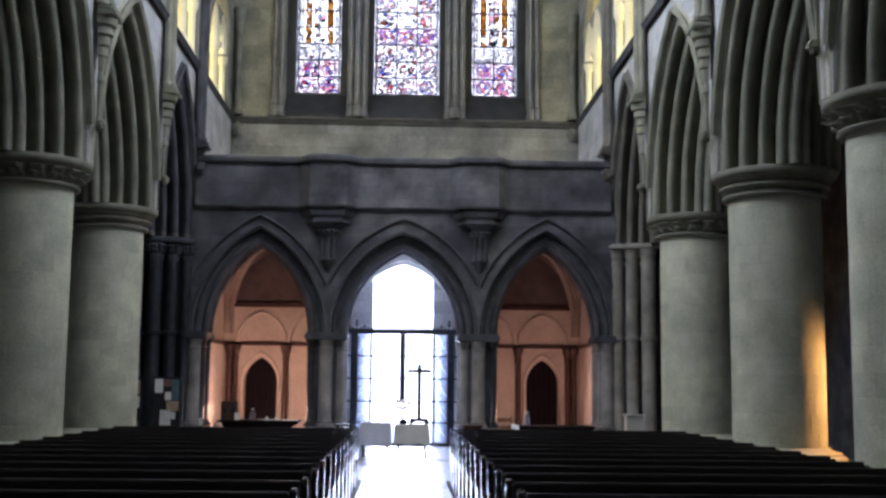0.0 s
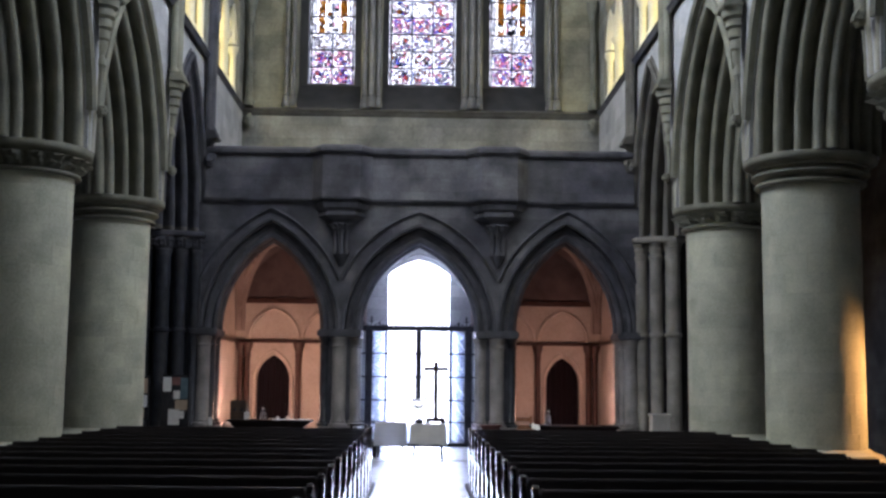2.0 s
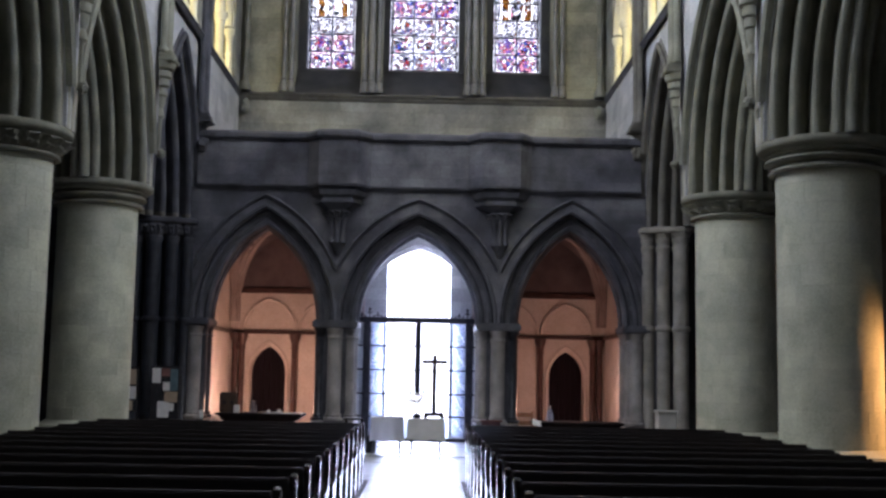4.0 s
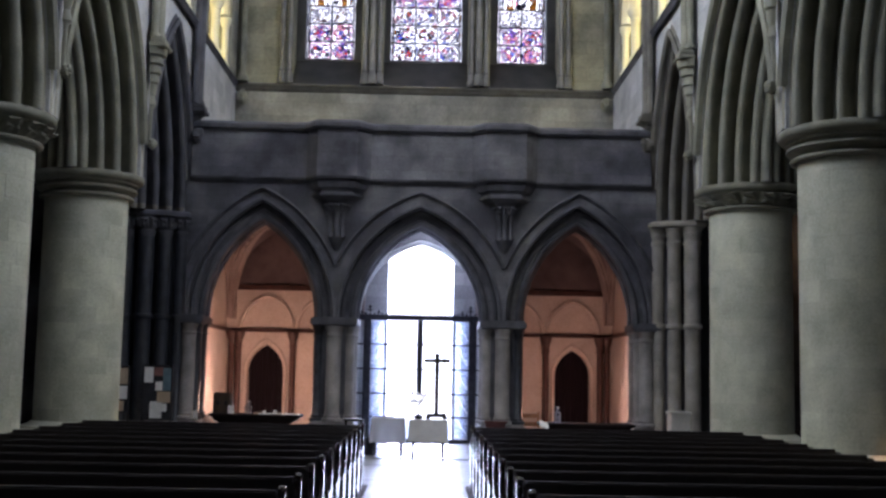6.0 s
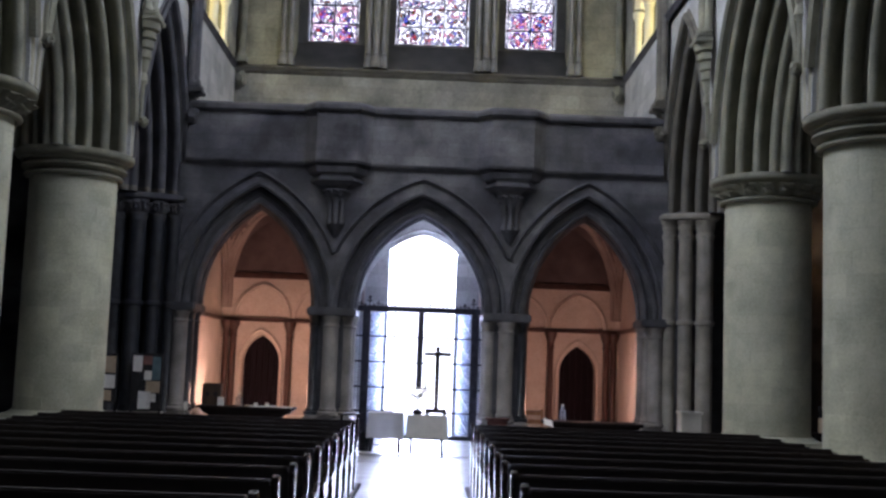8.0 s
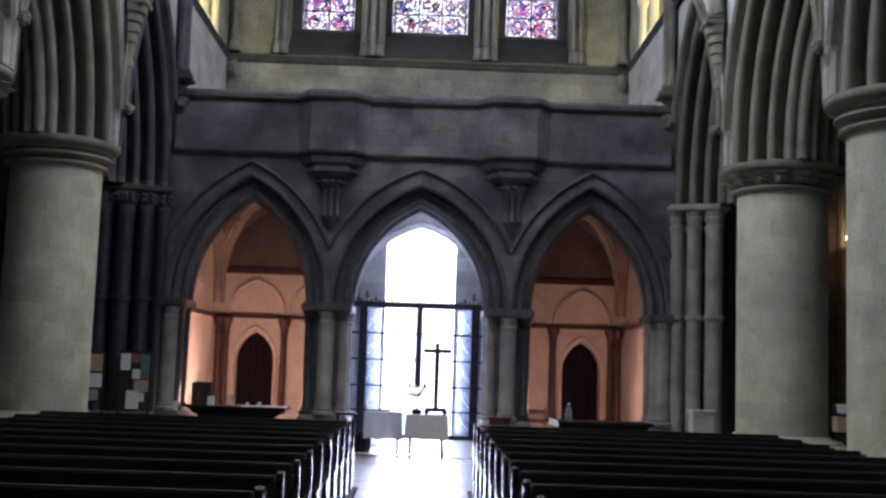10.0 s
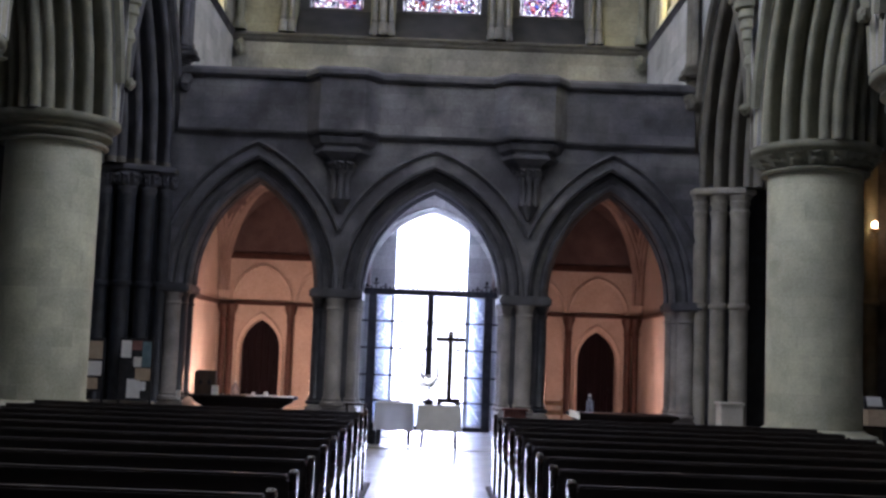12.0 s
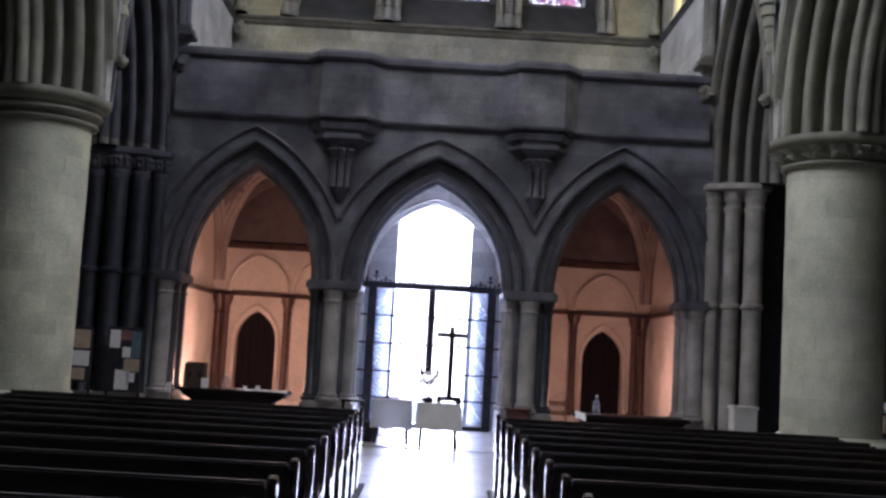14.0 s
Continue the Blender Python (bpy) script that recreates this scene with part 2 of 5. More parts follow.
def clear_glass(name, rough=0.02, tint=(0.95, 0.97, 0.98), etched=False):
    m, n, l, bsdf = nodes_of(name)
    n.remove(bsdf)
    clear, gloss, mix, fres = n.new("ShaderNodeBsdfTransparent"), n.new("ShaderNodeBsdfGlossy"), n.new("ShaderNodeMixShader"), n.new("ShaderNodeFresnel")
    clear.inputs["Color"].default_value, gloss.inputs["Roughness"].default_value, fres.inputs["IOR"].default_value = (*tint, 1), rough, 1.35
    l.new(fres.outputs[0], mix.inputs[0])
    l.new(clear.outputs[0], mix.inputs[1])
    l.new(gloss.outputs[0], mix.inputs[2])
    last = mix.outputs[0]
    if etched:
        geo, vor, noi, ramp, milk, m2 = (n.new("ShaderNodeNewGeometry"), n.new("ShaderNodeTexVoronoi"), n.new("ShaderNodeTexNoise"),
                                        n.new("ShaderNodeValToRGB"), n.new("ShaderNodeBsdfTranslucent"), n.new("ShaderNodeMixShader"))
        vor.feature, vor.inputs["Scale"].default_value = "DISTANCE_TO_EDGE", 9
        l.new(geo.outputs["Position"], noi.inputs["Vector"])
        noi.inputs["Scale"].default_value = 5
        l.new(noi.outputs["Color"], vor.inputs["Vector"])
        ramp.color_ramp.elements[0].position, ramp.color_ramp.elements[1].position = 0.02, 0.10
        ramp.color_ramp.elements[0].color, ramp.color_ramp.elements[1].color = (0.55, 0.55, 0.55, 1), (0.10, 0.10, 0.10, 1)
        l.new(vor.outputs["Distance"], ramp.inputs["Fac"])
        milk.inputs["Color"].default_value = (0.80, 0.85, 0.95, 1)
        l.new(ramp.outputs["Color"], m2.inputs[0])
        l.new(last, m2.inputs[1])
        l.new(milk.outputs[0], m2.inputs[2])
        last = m2.outputs[0]
    l.new(last, n["Material Output"].inputs["Surface"])
    return m


def stained_glass(name, palette, cell, medallion=None, wide=0.10):
    """Small pieces of coloured glass between dark leads, in each pane with a round medallion of other colours if medallion is given;
    the daylight behind shines through it."""
    m, n, l, bsdf = nodes_of(name)
    n.remove(bsdf)
    geo, warp, add = n.new("ShaderNodeNewGeometry"), n.new("ShaderNodeTexNoise"), n.new("ShaderNodeMix")
    warp.inputs["Scale"].default_value = 4
    add.data_type, add.blend_type = "RGBA", "ADD"
    add.inputs[0].default_value = 0.12
    l.new(geo.outputs["Position"], warp.inputs["Vector"])
    l.new(geo.outputs["Position"], add.inputs[6])
    l.new(warp.outputs["Color"], add.inputs[7])
    cells, leads = n.new("ShaderNodeTexVoronoi"), n.new("ShaderNodeTexVoronoi")
    leads.feature = "DISTANCE_TO_EDGE"
    for v in (cells, leads):
        v.inputs["Scale"].default_value = cell
        l.new(add.outputs[2], v.inputs["Vector"])
    sep = n.new("ShaderNodeSeparateColor")
    l.new(cells.outputs["Color"], sep.inputs[0])

    def colours(rows):
        ramp = n.new("ShaderNodeValToRGB")
        ramp.color_ramp.interpolation = "CONSTANT"
        while len(ramp.color_ramp.elements) < len(rows):
            ramp.color_ramp.elements.new(1)
        for e, (at, c) in zip(ramp.color_ramp.elements, rows):
            e.position, e.color = at, (*c, 1)
        l.new(sep.outputs[0], ramp.inputs["Fac"])
        return ramp.outputs["Color"]

    def blend(kind, a, b, fac=None):
        mix = n.new("ShaderNodeMix")
        mix.data_type, mix.blend_type = "RGBA", kind
        mix.inputs[0].default_value = 1
        if fac is not None:
            l.new(fac, mix.inputs[0])
        l.new(a, mix.inputs[6])
        l.new(b, mix.inputs[7])
        return mix.outputs[2]

    colour = colours(palette)
    lead = n.new("ShaderNodeValToRGB")
    lead.color_ramp.elements[0].position, lead.color_ramp.elements[1].position = wide * 0.3, wide
    lead.color_ramp.elements[0].color = (0.04, 0.04, 0.045, 1)
    l.new(leads.outputs["Distance"], lead.inputs["Fac"])
    if medallion:
        coord, flat, dist, inside, ring = (n.new("ShaderNodeTexCoord"), n.new("ShaderNodeVectorMath"), n.new("ShaderNodeVectorMath"),
                                           n.new("ShaderNodeMath"), n.new("ShaderNodeValToRGB"))
        flat.operation, dist.operation, inside.operation = "MULTIPLY", "DISTANCE", "LESS_THAN"
        l.new(coord.outputs["Generated"], flat.inputs[0])
        flat.inputs[1].default_value = (1, 0, 1)
        l.new(flat.outputs[0], dist.inputs[0])
        dist.inputs[1].default_value = (0.5, 0, 0.5)
        l.new(dist.outputs["Value"], inside.inputs[0])
        inside.inputs[1].default_value = 0.36
        colour = blend("MIX", colour, colours(medallion), inside.outputs[0])
        ring.color_ramp.elements[0].position, ring.color_ramp.elements[0].color = 0.0, (1, 1, 1, 1)
        ring.color_ramp.elements[1].position, ring.color_ramp.elements[1].color = 0.345, (1, 1, 1, 1)
        for at, v in ((0.36, 0.06), (0.38, 0.06), (0.395, 1)):
            ring.color_ramp.elements.new(at).color = (v, v, v, 1)
        l.new(dist.outputs["Value"], ring.inputs["Fac"])
        colour = blend("MULTIPLY", colour, ring.outputs["Color"])
    colour = blend("MULTIPLY", colour, lead.outputs["Color"])
    clear, milk, mix = n.new("ShaderNodeBsdfTransparent"), n.new("ShaderNodeBsdfTranslucent"), n.new("ShaderNodeMixShader")
    mix.inputs[0].default_value = 0.15
    for s in (clear, milk):
        l.new(colour, s.inputs["Color"])
    l.new(clear.outputs[0], mix.inputs[1])
    l.new(milk.outputs[0], mix.inputs[2])
    l.new(mix.outputs[0], n["Material Output"].inputs["Surface"])
    return m


CLEAR_GLASS = clear_glass("clear_glass")
ETCHED_GLASS = clear_glass("etched_glass", 0.1, (0.62, 0.70, 0.84), True)
BOTTLE_PLASTIC = clear_glass("clear_bottle_plastic", 0.08, (0.90, 0.92, 0.95), True)
WHITE_G, PALE, RED, PINK = (0.76, 0.755, 0.74), (0.42, 0.42, 0.45), (0.42, 0.12, 0.11), (0.56, 0.36, 0.40)
BLUE, PURPLE, GOLD, DARK = (0.17, 0.21, 0.45), (0.31, 0.21, 0.42), (0.27, 0.155, 0.04), (0.04, 0.04, 0.05)
GLASS_LOW = stained_glass("stained_glass_red_blue", [(0, (0.74, 0.62, 0.64)), (0.24, WHITE_G), (0.44, PALE), (0.60, PINK), (0.74, PURPLE), (0.82, BLUE), (0.90, WHITE_G), (0.97, DARK)], 16,
                          [(0, PURPLE), (0.16, PINK), (0.40, BLUE), (0.50, RED), (0.62, PALE), (0.74, WHITE_G), (0.93, DARK)])
GLASS_MID = stained_glass("stained_glass_medallions", [(0, WHITE_G), (0.66, PALE), (0.82, PINK), (0.88, BLUE), (0.94, GOLD)], 16,
                          [(0, WHITE_G), (0.34, RED), (0.44, PINK), (0.54, BLUE), (0.62, PALE), (0.84, GOLD), (0.92, DARK)])
GLASS_TOP = stained_glass("stained_glass_figures", [(0, WHITE_G), (0.62, PALE), (0.80, PINK), (0.86, GOLD), (0.93, DARK)], 10, None, 0.10)
GLASS_GOLD = stained_glass("stained_glass_canopy", [(0, GOLD), (0.55, (0.40, 0.26, 0.10)), (0.80, WHITE_G), (0.92, DARK)], 11, None, 0.08)
GLASS_EDGE = stained_glass("stained_glass_border", [(0, WHITE_G), (0.66, PALE), (0.90, GOLD)], 20, None, 0.14)
m, n_, l_, b_ = nodes_of("lamp_flame")
b_.inputs["Emission Color"].default_value, b_.inputs["Emission Strength"].default_value = (1, 0.66, 0.30, 1), 4
FLAME = m
m, n_, l_, b_ = nodes_of("overcast_sky")
b_.inputs["Base Color"].default_value = (0, 0, 0, 1)
b_.inputs["Emission Color"].default_value, b_.inputs["Emission Strength"].default_value = (0.94, 0.97, 1.0, 1), 0.34
OVERCAST = m

# ---- mesh helpers ----
def part(name, bm, material, parent=None, label="", smooth=False):
    """Links bm as one mesh object, under parent if there is one."""
    mesh = bpy.data.meshes.new(name)
    bmesh.ops.recalc_face_normals(bm, faces=bm.faces)
    bm.to_mesh(mesh)
    bm.free()
    if smooth:
        mesh.shade_smooth()
        mesh.set_sharp_from_angle(angle=radians(38))
    mesh.materials.append(material)
    ob = new(name, mesh)
    if parent:
        ob.parent = parent
    if label:
        ob["label"] = label
    return ob


def structure(ob, label, category="structure"):
    return tagged(ob, label, category, kind="structure")


def thing(name, label, category, place=(0, 0, 0), turn=0, group="", kind=""):
    ob = new(name)
    ob.empty_display_size = 0.2
    ob.matrix_world = pose(*place, 0, 0, turn)
    return tagged(ob, label, category, group, kind)


def box(bm, x0, x1, y0, y1, z0, z1, bevel=0.0):
    made = bmesh.ops.create_cube(bm, size=1, matrix=Matrix.LocRotScale(((x0 + x1) / 2, (y0 + y1) / 2, (z0 + z1) / 2), None, (x1 - x0, y1 - y0, z1 - z0)))
    if bevel:
        edges = {e for v in made["verts"] for e in v.link_edges}
        bmesh.ops.bevel(bm, geom=list(edges), offset=bevel, segments=2, affect="EDGES")
    return bm


def boxed(*spans, bevel=0.0):
    return box(bmesh.new(), *spans, bevel=bevel)


def grid_faces(bm, rows, closed=False):
    """Quads between successive rows of points of equal number."""
    vs = [[bm.verts.new(p) for p in row] for row in rows]
    for a, b in zip(vs, vs[1:]):
        k = len(a)
        for i in range(k if closed else k - 1):
            bm.faces.new((a[i], a[(i + 1) % k], b[(i + 1) % k], b[i]))
    return vs


def lathe(bm, profile, place=(0, 0, 0), segments=24, a0=0.0, a1=360.0, caps=False):
    """Profile rows of (radius, height) turned about an upright axis."""
    full = abs(a1 - a0 - 360) < 1e-6
    count = segments if full else segments + 1
    turn = [radians(a0 + (a1 - a0) * i / segments) for i in range(count)]
    rows = [[(place[0] + r * math.cos(t), place[1] + r * math.sin(t), place[2] + z) for t in turn] for r, z in profile]
    vs = grid_faces(bm, rows, closed=full)
    if caps:
        bm.faces.new(vs[0])
        bm.faces.new(vs[-1])
    return bm


def frieze(bm, rows, lobes, amp, place=(0, 0, 0), turn=0.0):
    """A band of carved leaves in one piece: rows of (radius, height, relief), lobed round the axis."""
    count = lobes * 8
    ring = []
    for k, (r, z, relief) in enumerate(rows):
        row = []
        for i in range(count):
            a = 2 * math.pi * i / count + turn
            lobe = abs(math.cos(lobes * (a - turn) / 2)) ** 0.6 + 0.35 * math.cos(lobes * (a - turn) * 2 + k)
            rr = r + amp * relief * lobe
            row.append((place[0] + rr * math.cos(a), place[1] + rr * math.sin(a), place[2] + z + 0.012 * relief * math.sin(lobes * (a - turn) + k)))
        ring.append(row)
    grid_faces(bm, ring, closed=True)
    return bm


def lump(bm, place, size, seed):
    """An uneven carved knob in one piece."""
    made = bmesh.ops.create_icosphere(bm, subdivisions=3, radius=1)
    for v in made["verts"]:
        f = 1 + 0.45 * noise.noise(v.co * 2.2 + Vector((seed, 0, 0)))
        v.co = Vector(place) + Vector((v.co.x * size[0], v.co.y * size[1], v.co.z * size[2])) * f
    return bm


def rod(bm, a, b, r, segments=8):
    a, b = Vector(a), Vector(b)
    q = (b - a).to_track_quat("Z", "Y")
    rows = [[p + q @ Vector((r * math.cos(2 * math.pi * i / segments), r * math.sin(2 * math.pi * i / segments), 0)) for i in range(segments)] for p in (a, b)]
    vs = grid_faces(bm, rows, closed=True)
    bm.faces.new(vs[0])
    bm.faces.new(vs[1])
    return bm


def blob(bm, place, size, squash=(1, 1, 1), detail=1):
    bmesh.ops.create_icosphere(bm, subdivisions=detail, radius=1, matrix=Matrix.LocRotScale(place, None, [size * s for s in squash]))
    return bm


def arch_sweep(bm, centre, along, deep, half, rise, profile, steps=14, leg=0.0, start=0.0):
    """A pointed arch: profile rows of (inward, depth) carried round two arcs that meet at the crown. centre: middle of the springing line."""
    centre, along, deep = Vector(centre), Vector(along), Vector(deep)
    big = (half * half + rise * rise) / (2 * half)
    c = big - half
    right = []
    for j in range(steps + 1):
        row = []
        for u, d in profile:
            r = big - u
            end = math.acos(max(-1, min(1, c / r)))
            a = end * (start + (1 - start) * j / steps)
            row.append((-c + r * math.cos(a), r * math.sin(a), d))
        right.append(row)
    if leg:
        right.insert(0, [(s, -leg, d) for s, z, d in right[0]])
    left = [[(-s, z, d) for s, z, d in row] for row in right]
    rows = left + right[-2::-1]
    grid_faces(bm, [[centre + along * s + deep * d + Vector((0, 0, z)) for s, z, d in row] for row in rows])
    return bm


def arch_z(s, half, rise):
    big = (half * half + rise * rise) / (2 * half)
    return math.sqrt(max(0, big * big - (abs(s) + big - half) ** 2))


def arched_wall(bm, origin, along, deep, s0, s1, zb, zt, openings, thick):
    """A wall from s0 to s1 and zb to zt with openings (middle, half width, sill, springing, rise) cut through it."""
    origin, along, deep = Vector(origin), Vector(along), Vector(deep)
    stops = {round(s0, 4), round(s1, 4)}
    for sm, half, sill, spring, rise in openings:
        stops |= {round(sm + half * math.sin(math.pi / 2 * i / 12), 4) for i in range(-12, 13)}
    stops = sorted(s for s in stops if s0 - 1e-6 <= s <= s1 + 1e-6)

    def at(s, d, z):
        return bm.verts.new(origin + along * s + deep * d + Vector((0, 0, z)))

    def quad(*rows):
        bm.faces.new([at(*r) for r in rows])

    for a, b in zip(stops, stops[1:]):
        mid = (a + b) / 2
        hole = next((o for o in openings if abs(mid - o[0]) < o[1]), None)
        if hole is None:
            bands = [((zb, zb), (zt, zt))]
        else:
            sm, half, sill, spring, rise = hole
            za, zc = (spring + arch_z(s - sm, half, rise) if rise else spring for s in (a, b))
            bands = [((za, zc), (zt, zt))]
            quad((a, 0, za), (b, 0, zc), (b, thick, zc), (a, thick, za))
            if sill > zb:
                bands.append(((zb, zb), (sill, sill)))
                quad((a, 0, sill), (b, 0, sill), (b, thick, sill), (a, thick, sill))
        for (l0, l1), (h0, h1) in bands:
            for d in (0, thick):
                quad((a, d, l0), (b, d, l1), (b, d, h1), (a, d, h0))
    for sm, half, sill, spring, rise in openings:
        for s in (sm - half, sm + half):
            quad((s, 0, sill), (s, thick, sill), (s, thick, spring), (s, 0, spring))
    for s in (s0, s1):
        quad((s, 0, zb), (s, thick, zb), (s, thick, zt), (s, 0, zt))
    quad((s0, 0, zt), (s1, 0, zt), (s1, thick, zt), (s0, thick, zt))
    bmesh.ops.remove_doubles(bm, verts=bm.verts, dist=1e-4)
    return bm


def path_sweep(bm, path, profile):
    """Profile rows of (outward, height) carried along a plan line of (x, y), mitred at its corners; outward is to the line's right."""
    rows = []
    for i, p in enumerate(path):
        p = Vector(p)
        before = (p - Vector(path[i - 1])).normalized() if i else None
        after = (Vector(path[i + 1]) - p).normalized() if i < len(path) - 1 else None
        d0, d1 = before or after, after or before
        n0, n1 = Vector((d0.y, -d0.x)), Vector((d1.y, -d1.x))
        mitre = (n0 + n1).normalized()
        mitre /= max(0.3, mitre.dot(n0))
        rows.append([(p.x + mitre.x * u, p.y + mitre.y * u, z) for u, z in profile])
    grid_faces(bm, rows)
    return bm


X, Y = Vector((1, 0, 0)), Vector((0, 1, 0))


def roll_profile(start, step, count, radius, hollow=0.07):
    """A stepped row of rolls and hollows, from start=(inward, depth) on, step apart."""
    rows = []
    size = math.hypot(*step)
    hu, hd = step[0] / size, step[1] / size
    nu, nd = hd, -hu
    for k in range(count):
        cu, cd = start[0] + step[0] * k, start[1] + step[1] * k
        r = radius * (1.0 if k % 2 else 0.82)
        for j in range(8):
            a = math.pi - math.pi * j / 7
            rows.append((cu + r * (math.cos(a) * hu + math.sin(a) * nu), cd + r * (math.cos(a) * hd + math.sin(a) * nd)))
        if k < count - 1:
            mu, md = cu + step[0] / 2, cd + step[1] / 2
            rows.append((mu - nu * hollow - hu * 0.035, md - nd * hollow - hd * 0.035))
            rows.append((mu - nu * hollow + hu * 0.035, md - nd * hollow + hd * 0.035))
    return rows


# ---- large structure: ground, floor, walls, roof ----
structure(part("ground", boxed(-400, 400, 33.9, 700, -0.35, -0.15), GROUND), "pale paved ground outside the west door", "ground")
structure(part("backdrop", boxed(-90, 90, 130, 130.2, -2, 80), OVERCAST), "plain bright overcast sky beyond the door", "sky")
structure(part("floor", boxed(-AISLE, AISLE, EAST, 34.3, -0.3, 0), FLOOR), "polished grey stone floor of the nave", "floor")
structure(part("threshold", boxed(-1.34, 1.34, 26.95, 28.9, 0.0, 0.02, bevel=0.006), FLOOR), "low stone step before the gates", "floor")
for s, side in ((-1, "south"), (1, "north")):
    bm = bmesh.new()
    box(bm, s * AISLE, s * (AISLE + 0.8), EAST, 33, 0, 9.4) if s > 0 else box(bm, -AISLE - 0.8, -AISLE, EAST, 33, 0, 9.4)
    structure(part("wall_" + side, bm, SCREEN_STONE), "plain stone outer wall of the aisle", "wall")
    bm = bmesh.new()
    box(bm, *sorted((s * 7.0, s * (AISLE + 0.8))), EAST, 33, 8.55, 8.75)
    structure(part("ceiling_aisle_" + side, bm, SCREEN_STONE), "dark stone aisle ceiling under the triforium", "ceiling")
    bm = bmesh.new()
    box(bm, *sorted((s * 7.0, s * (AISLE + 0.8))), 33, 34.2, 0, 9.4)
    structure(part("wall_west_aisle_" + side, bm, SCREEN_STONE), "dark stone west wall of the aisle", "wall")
# Unseen closing wall that keeps outside light off the nave.
structure(part("wall_east", boxed(-AISLE - 0.8, AISLE + 0.8, EAST - 0.6, EAST, 0, TOP + 2), SCREEN_STONE), "plain dark wall added out of view to close the east end", "wall")

# nave vault, a pointed barrel, added out of view to keep the sky out
bm = bmesh.new()
rows = []
for y in (EAST, 34.2):
    rows.append([(v * (NAVE + 0.8), y, TOP - 1.5 + 3.5 * (1 - abs(v)) ** 0.75) for v in [i / 10 for i in range(-10, 11)]])
grid_faces(bm, rows)
structure(part("ceiling", bm, VAULT), "pointed vault added out of view to close the nave", "ceiling")

# west wall: door with its light above, two small doors, three lancets in deep reveals
LANCETS = ((-2.58, 0.66), (0.0, 0.96), (2.58, 0.66))
SMALL_DOORS = (-3.88, 3.88)
bm = bmesh.new()
for a, b, x in ((-7.0, -1.75, SMALL_DOORS[0]), (1.75, 7.0, SMALL_DOORS[1])):
    arched_wall(bm, (0, 33, 0), X, Y, a, b, 0, 8.0, [(x, 0.45, 0, 1.68, 0.68)], 0.9)
structure(part("wall_west", bm, PLASTER), "limewashed west wall of the narthex with pointed doorways", "wall")
bm = bmesh.new()
arched_wall(bm, (0, 33, 0), X, Y, -1.748, 1.748, 0, 8.0, [(0, 0.83, 0, 4.6, 1.2)], 0.9)
structure(part("wall_west_door", bm, SPANDREL), "pale stone wall round the tall west doorway", "wall")
bm = bmesh.new()
arched_wall(bm, (0, 32.74, 0), X, Y, -1.658, 1.658, 0, 5.66, [(0, 1.60, 0, 3.12, 1.93)], 0.258)
structure(part("wall_west_recess", bm, SPANDREL), "pale stone arched recess round the west door", "wall")
bm = bmesh.new()
arch_sweep(bm, (0, 32.74, 3.12), X, Y, 1.66, 2.0, [(0, 0.0), (0.0, -0.05), (0.04, -0.08), (0.08, -0.05), (0.09, 0.0), (0.14, 0.02), (0.17, 0.06), (0.14, 0.12)], 16, leg=3.1)
structure(part("trim_recess", bm, SPANDREL, smooth=True), "moulded pale stone edge of the door recess", "moulding")
bm = bmesh.new()
box(bm, -7.0, 7.0, 33, 33.9, 8.0, 8.998)
structure(part("wall_west_base", bm, WEST_STONE), "grey stone west wall behind the gallery", "wall")
bm = bmesh.new()
arched_wall(bm, (0, 33, 0), X, Y, -7.0, 7.0, 9.0, TOP, [(x, h + (0.16 if h > 0.8 else 0.24), 9.12, 14.6, 1.6) for x, h in LANCETS], 0.9)
# The yellow spill of light on this wall is in its base colour.
structure(part("wall_west_upper", bm, YELLOW_LIT_STONE), "stone west wall with three tall lancets, yellow glow in its colour", "wall")
# Near-black colour here replaces the shade of the deep reveals.
bm = bmesh.new()
arched_wall(bm, (0, 33.9, 0), X, Y, -7.0, 7.0, 8.0, TOP, [(x, h, 10.05, 14.6, 1.5) for x, h in LANCETS], 0.7)
structure(part("wall_west_outer", bm, SLATE), "stone frame of the lancets, darkened as if in deep shade", "wall")
for x, h in LANCETS:
    bm = bmesh.new()
    w = h + (0.15 if h > 0.8 else 0.23)
    grid_faces(bm, [[(x - w, 33.05, 9.13), (x + w, 33.05, 9.13)], [(x - w, 33.895, 9.98), (x + w, 33.895, 9.98)]])
    grid_faces(bm, [[(x - w, 33.05, 9.121), (x + w, 33.05, 9.121)], [(x - w, 33.895, 9.121), (x + w, 33.895, 9.121)]])
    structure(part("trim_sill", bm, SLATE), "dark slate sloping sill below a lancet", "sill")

# string course round the west end and along both walls
STRING = [(0, 8.90), (0.04, 8.92), (0.07, 8.96), (0.08, 9.00), (0.13, 9.03), (0.14, 9.08), (0.09, 9.11), (0, 9.125)]
bm = bmesh.new()
path_sweep(bm, [(-NAVE, 33), (NAVE, 33)], STRING)
structure(part("trim_string", bm, BAY_STONE, smooth=True), "moulded stone string course below the lancets", "string course")
# Side runs get a darker stone in place of the shadow on their undersides.
for line in ([(-NAVE, EAST), (-NAVE, 32.83)], [(NAVE, 32.83), (NAVE, EAST)]):
    bm = bmesh.new()
    path_sweep(bm, line, [(u * 0.6, 9.12 + (z - 9.12) * 0.7) for u, z in STRING])
    structure(part("trim_string", bm, SCREEN_TRIM, smooth=True), "moulded string course below the triforium, shade in its colour", "string course")

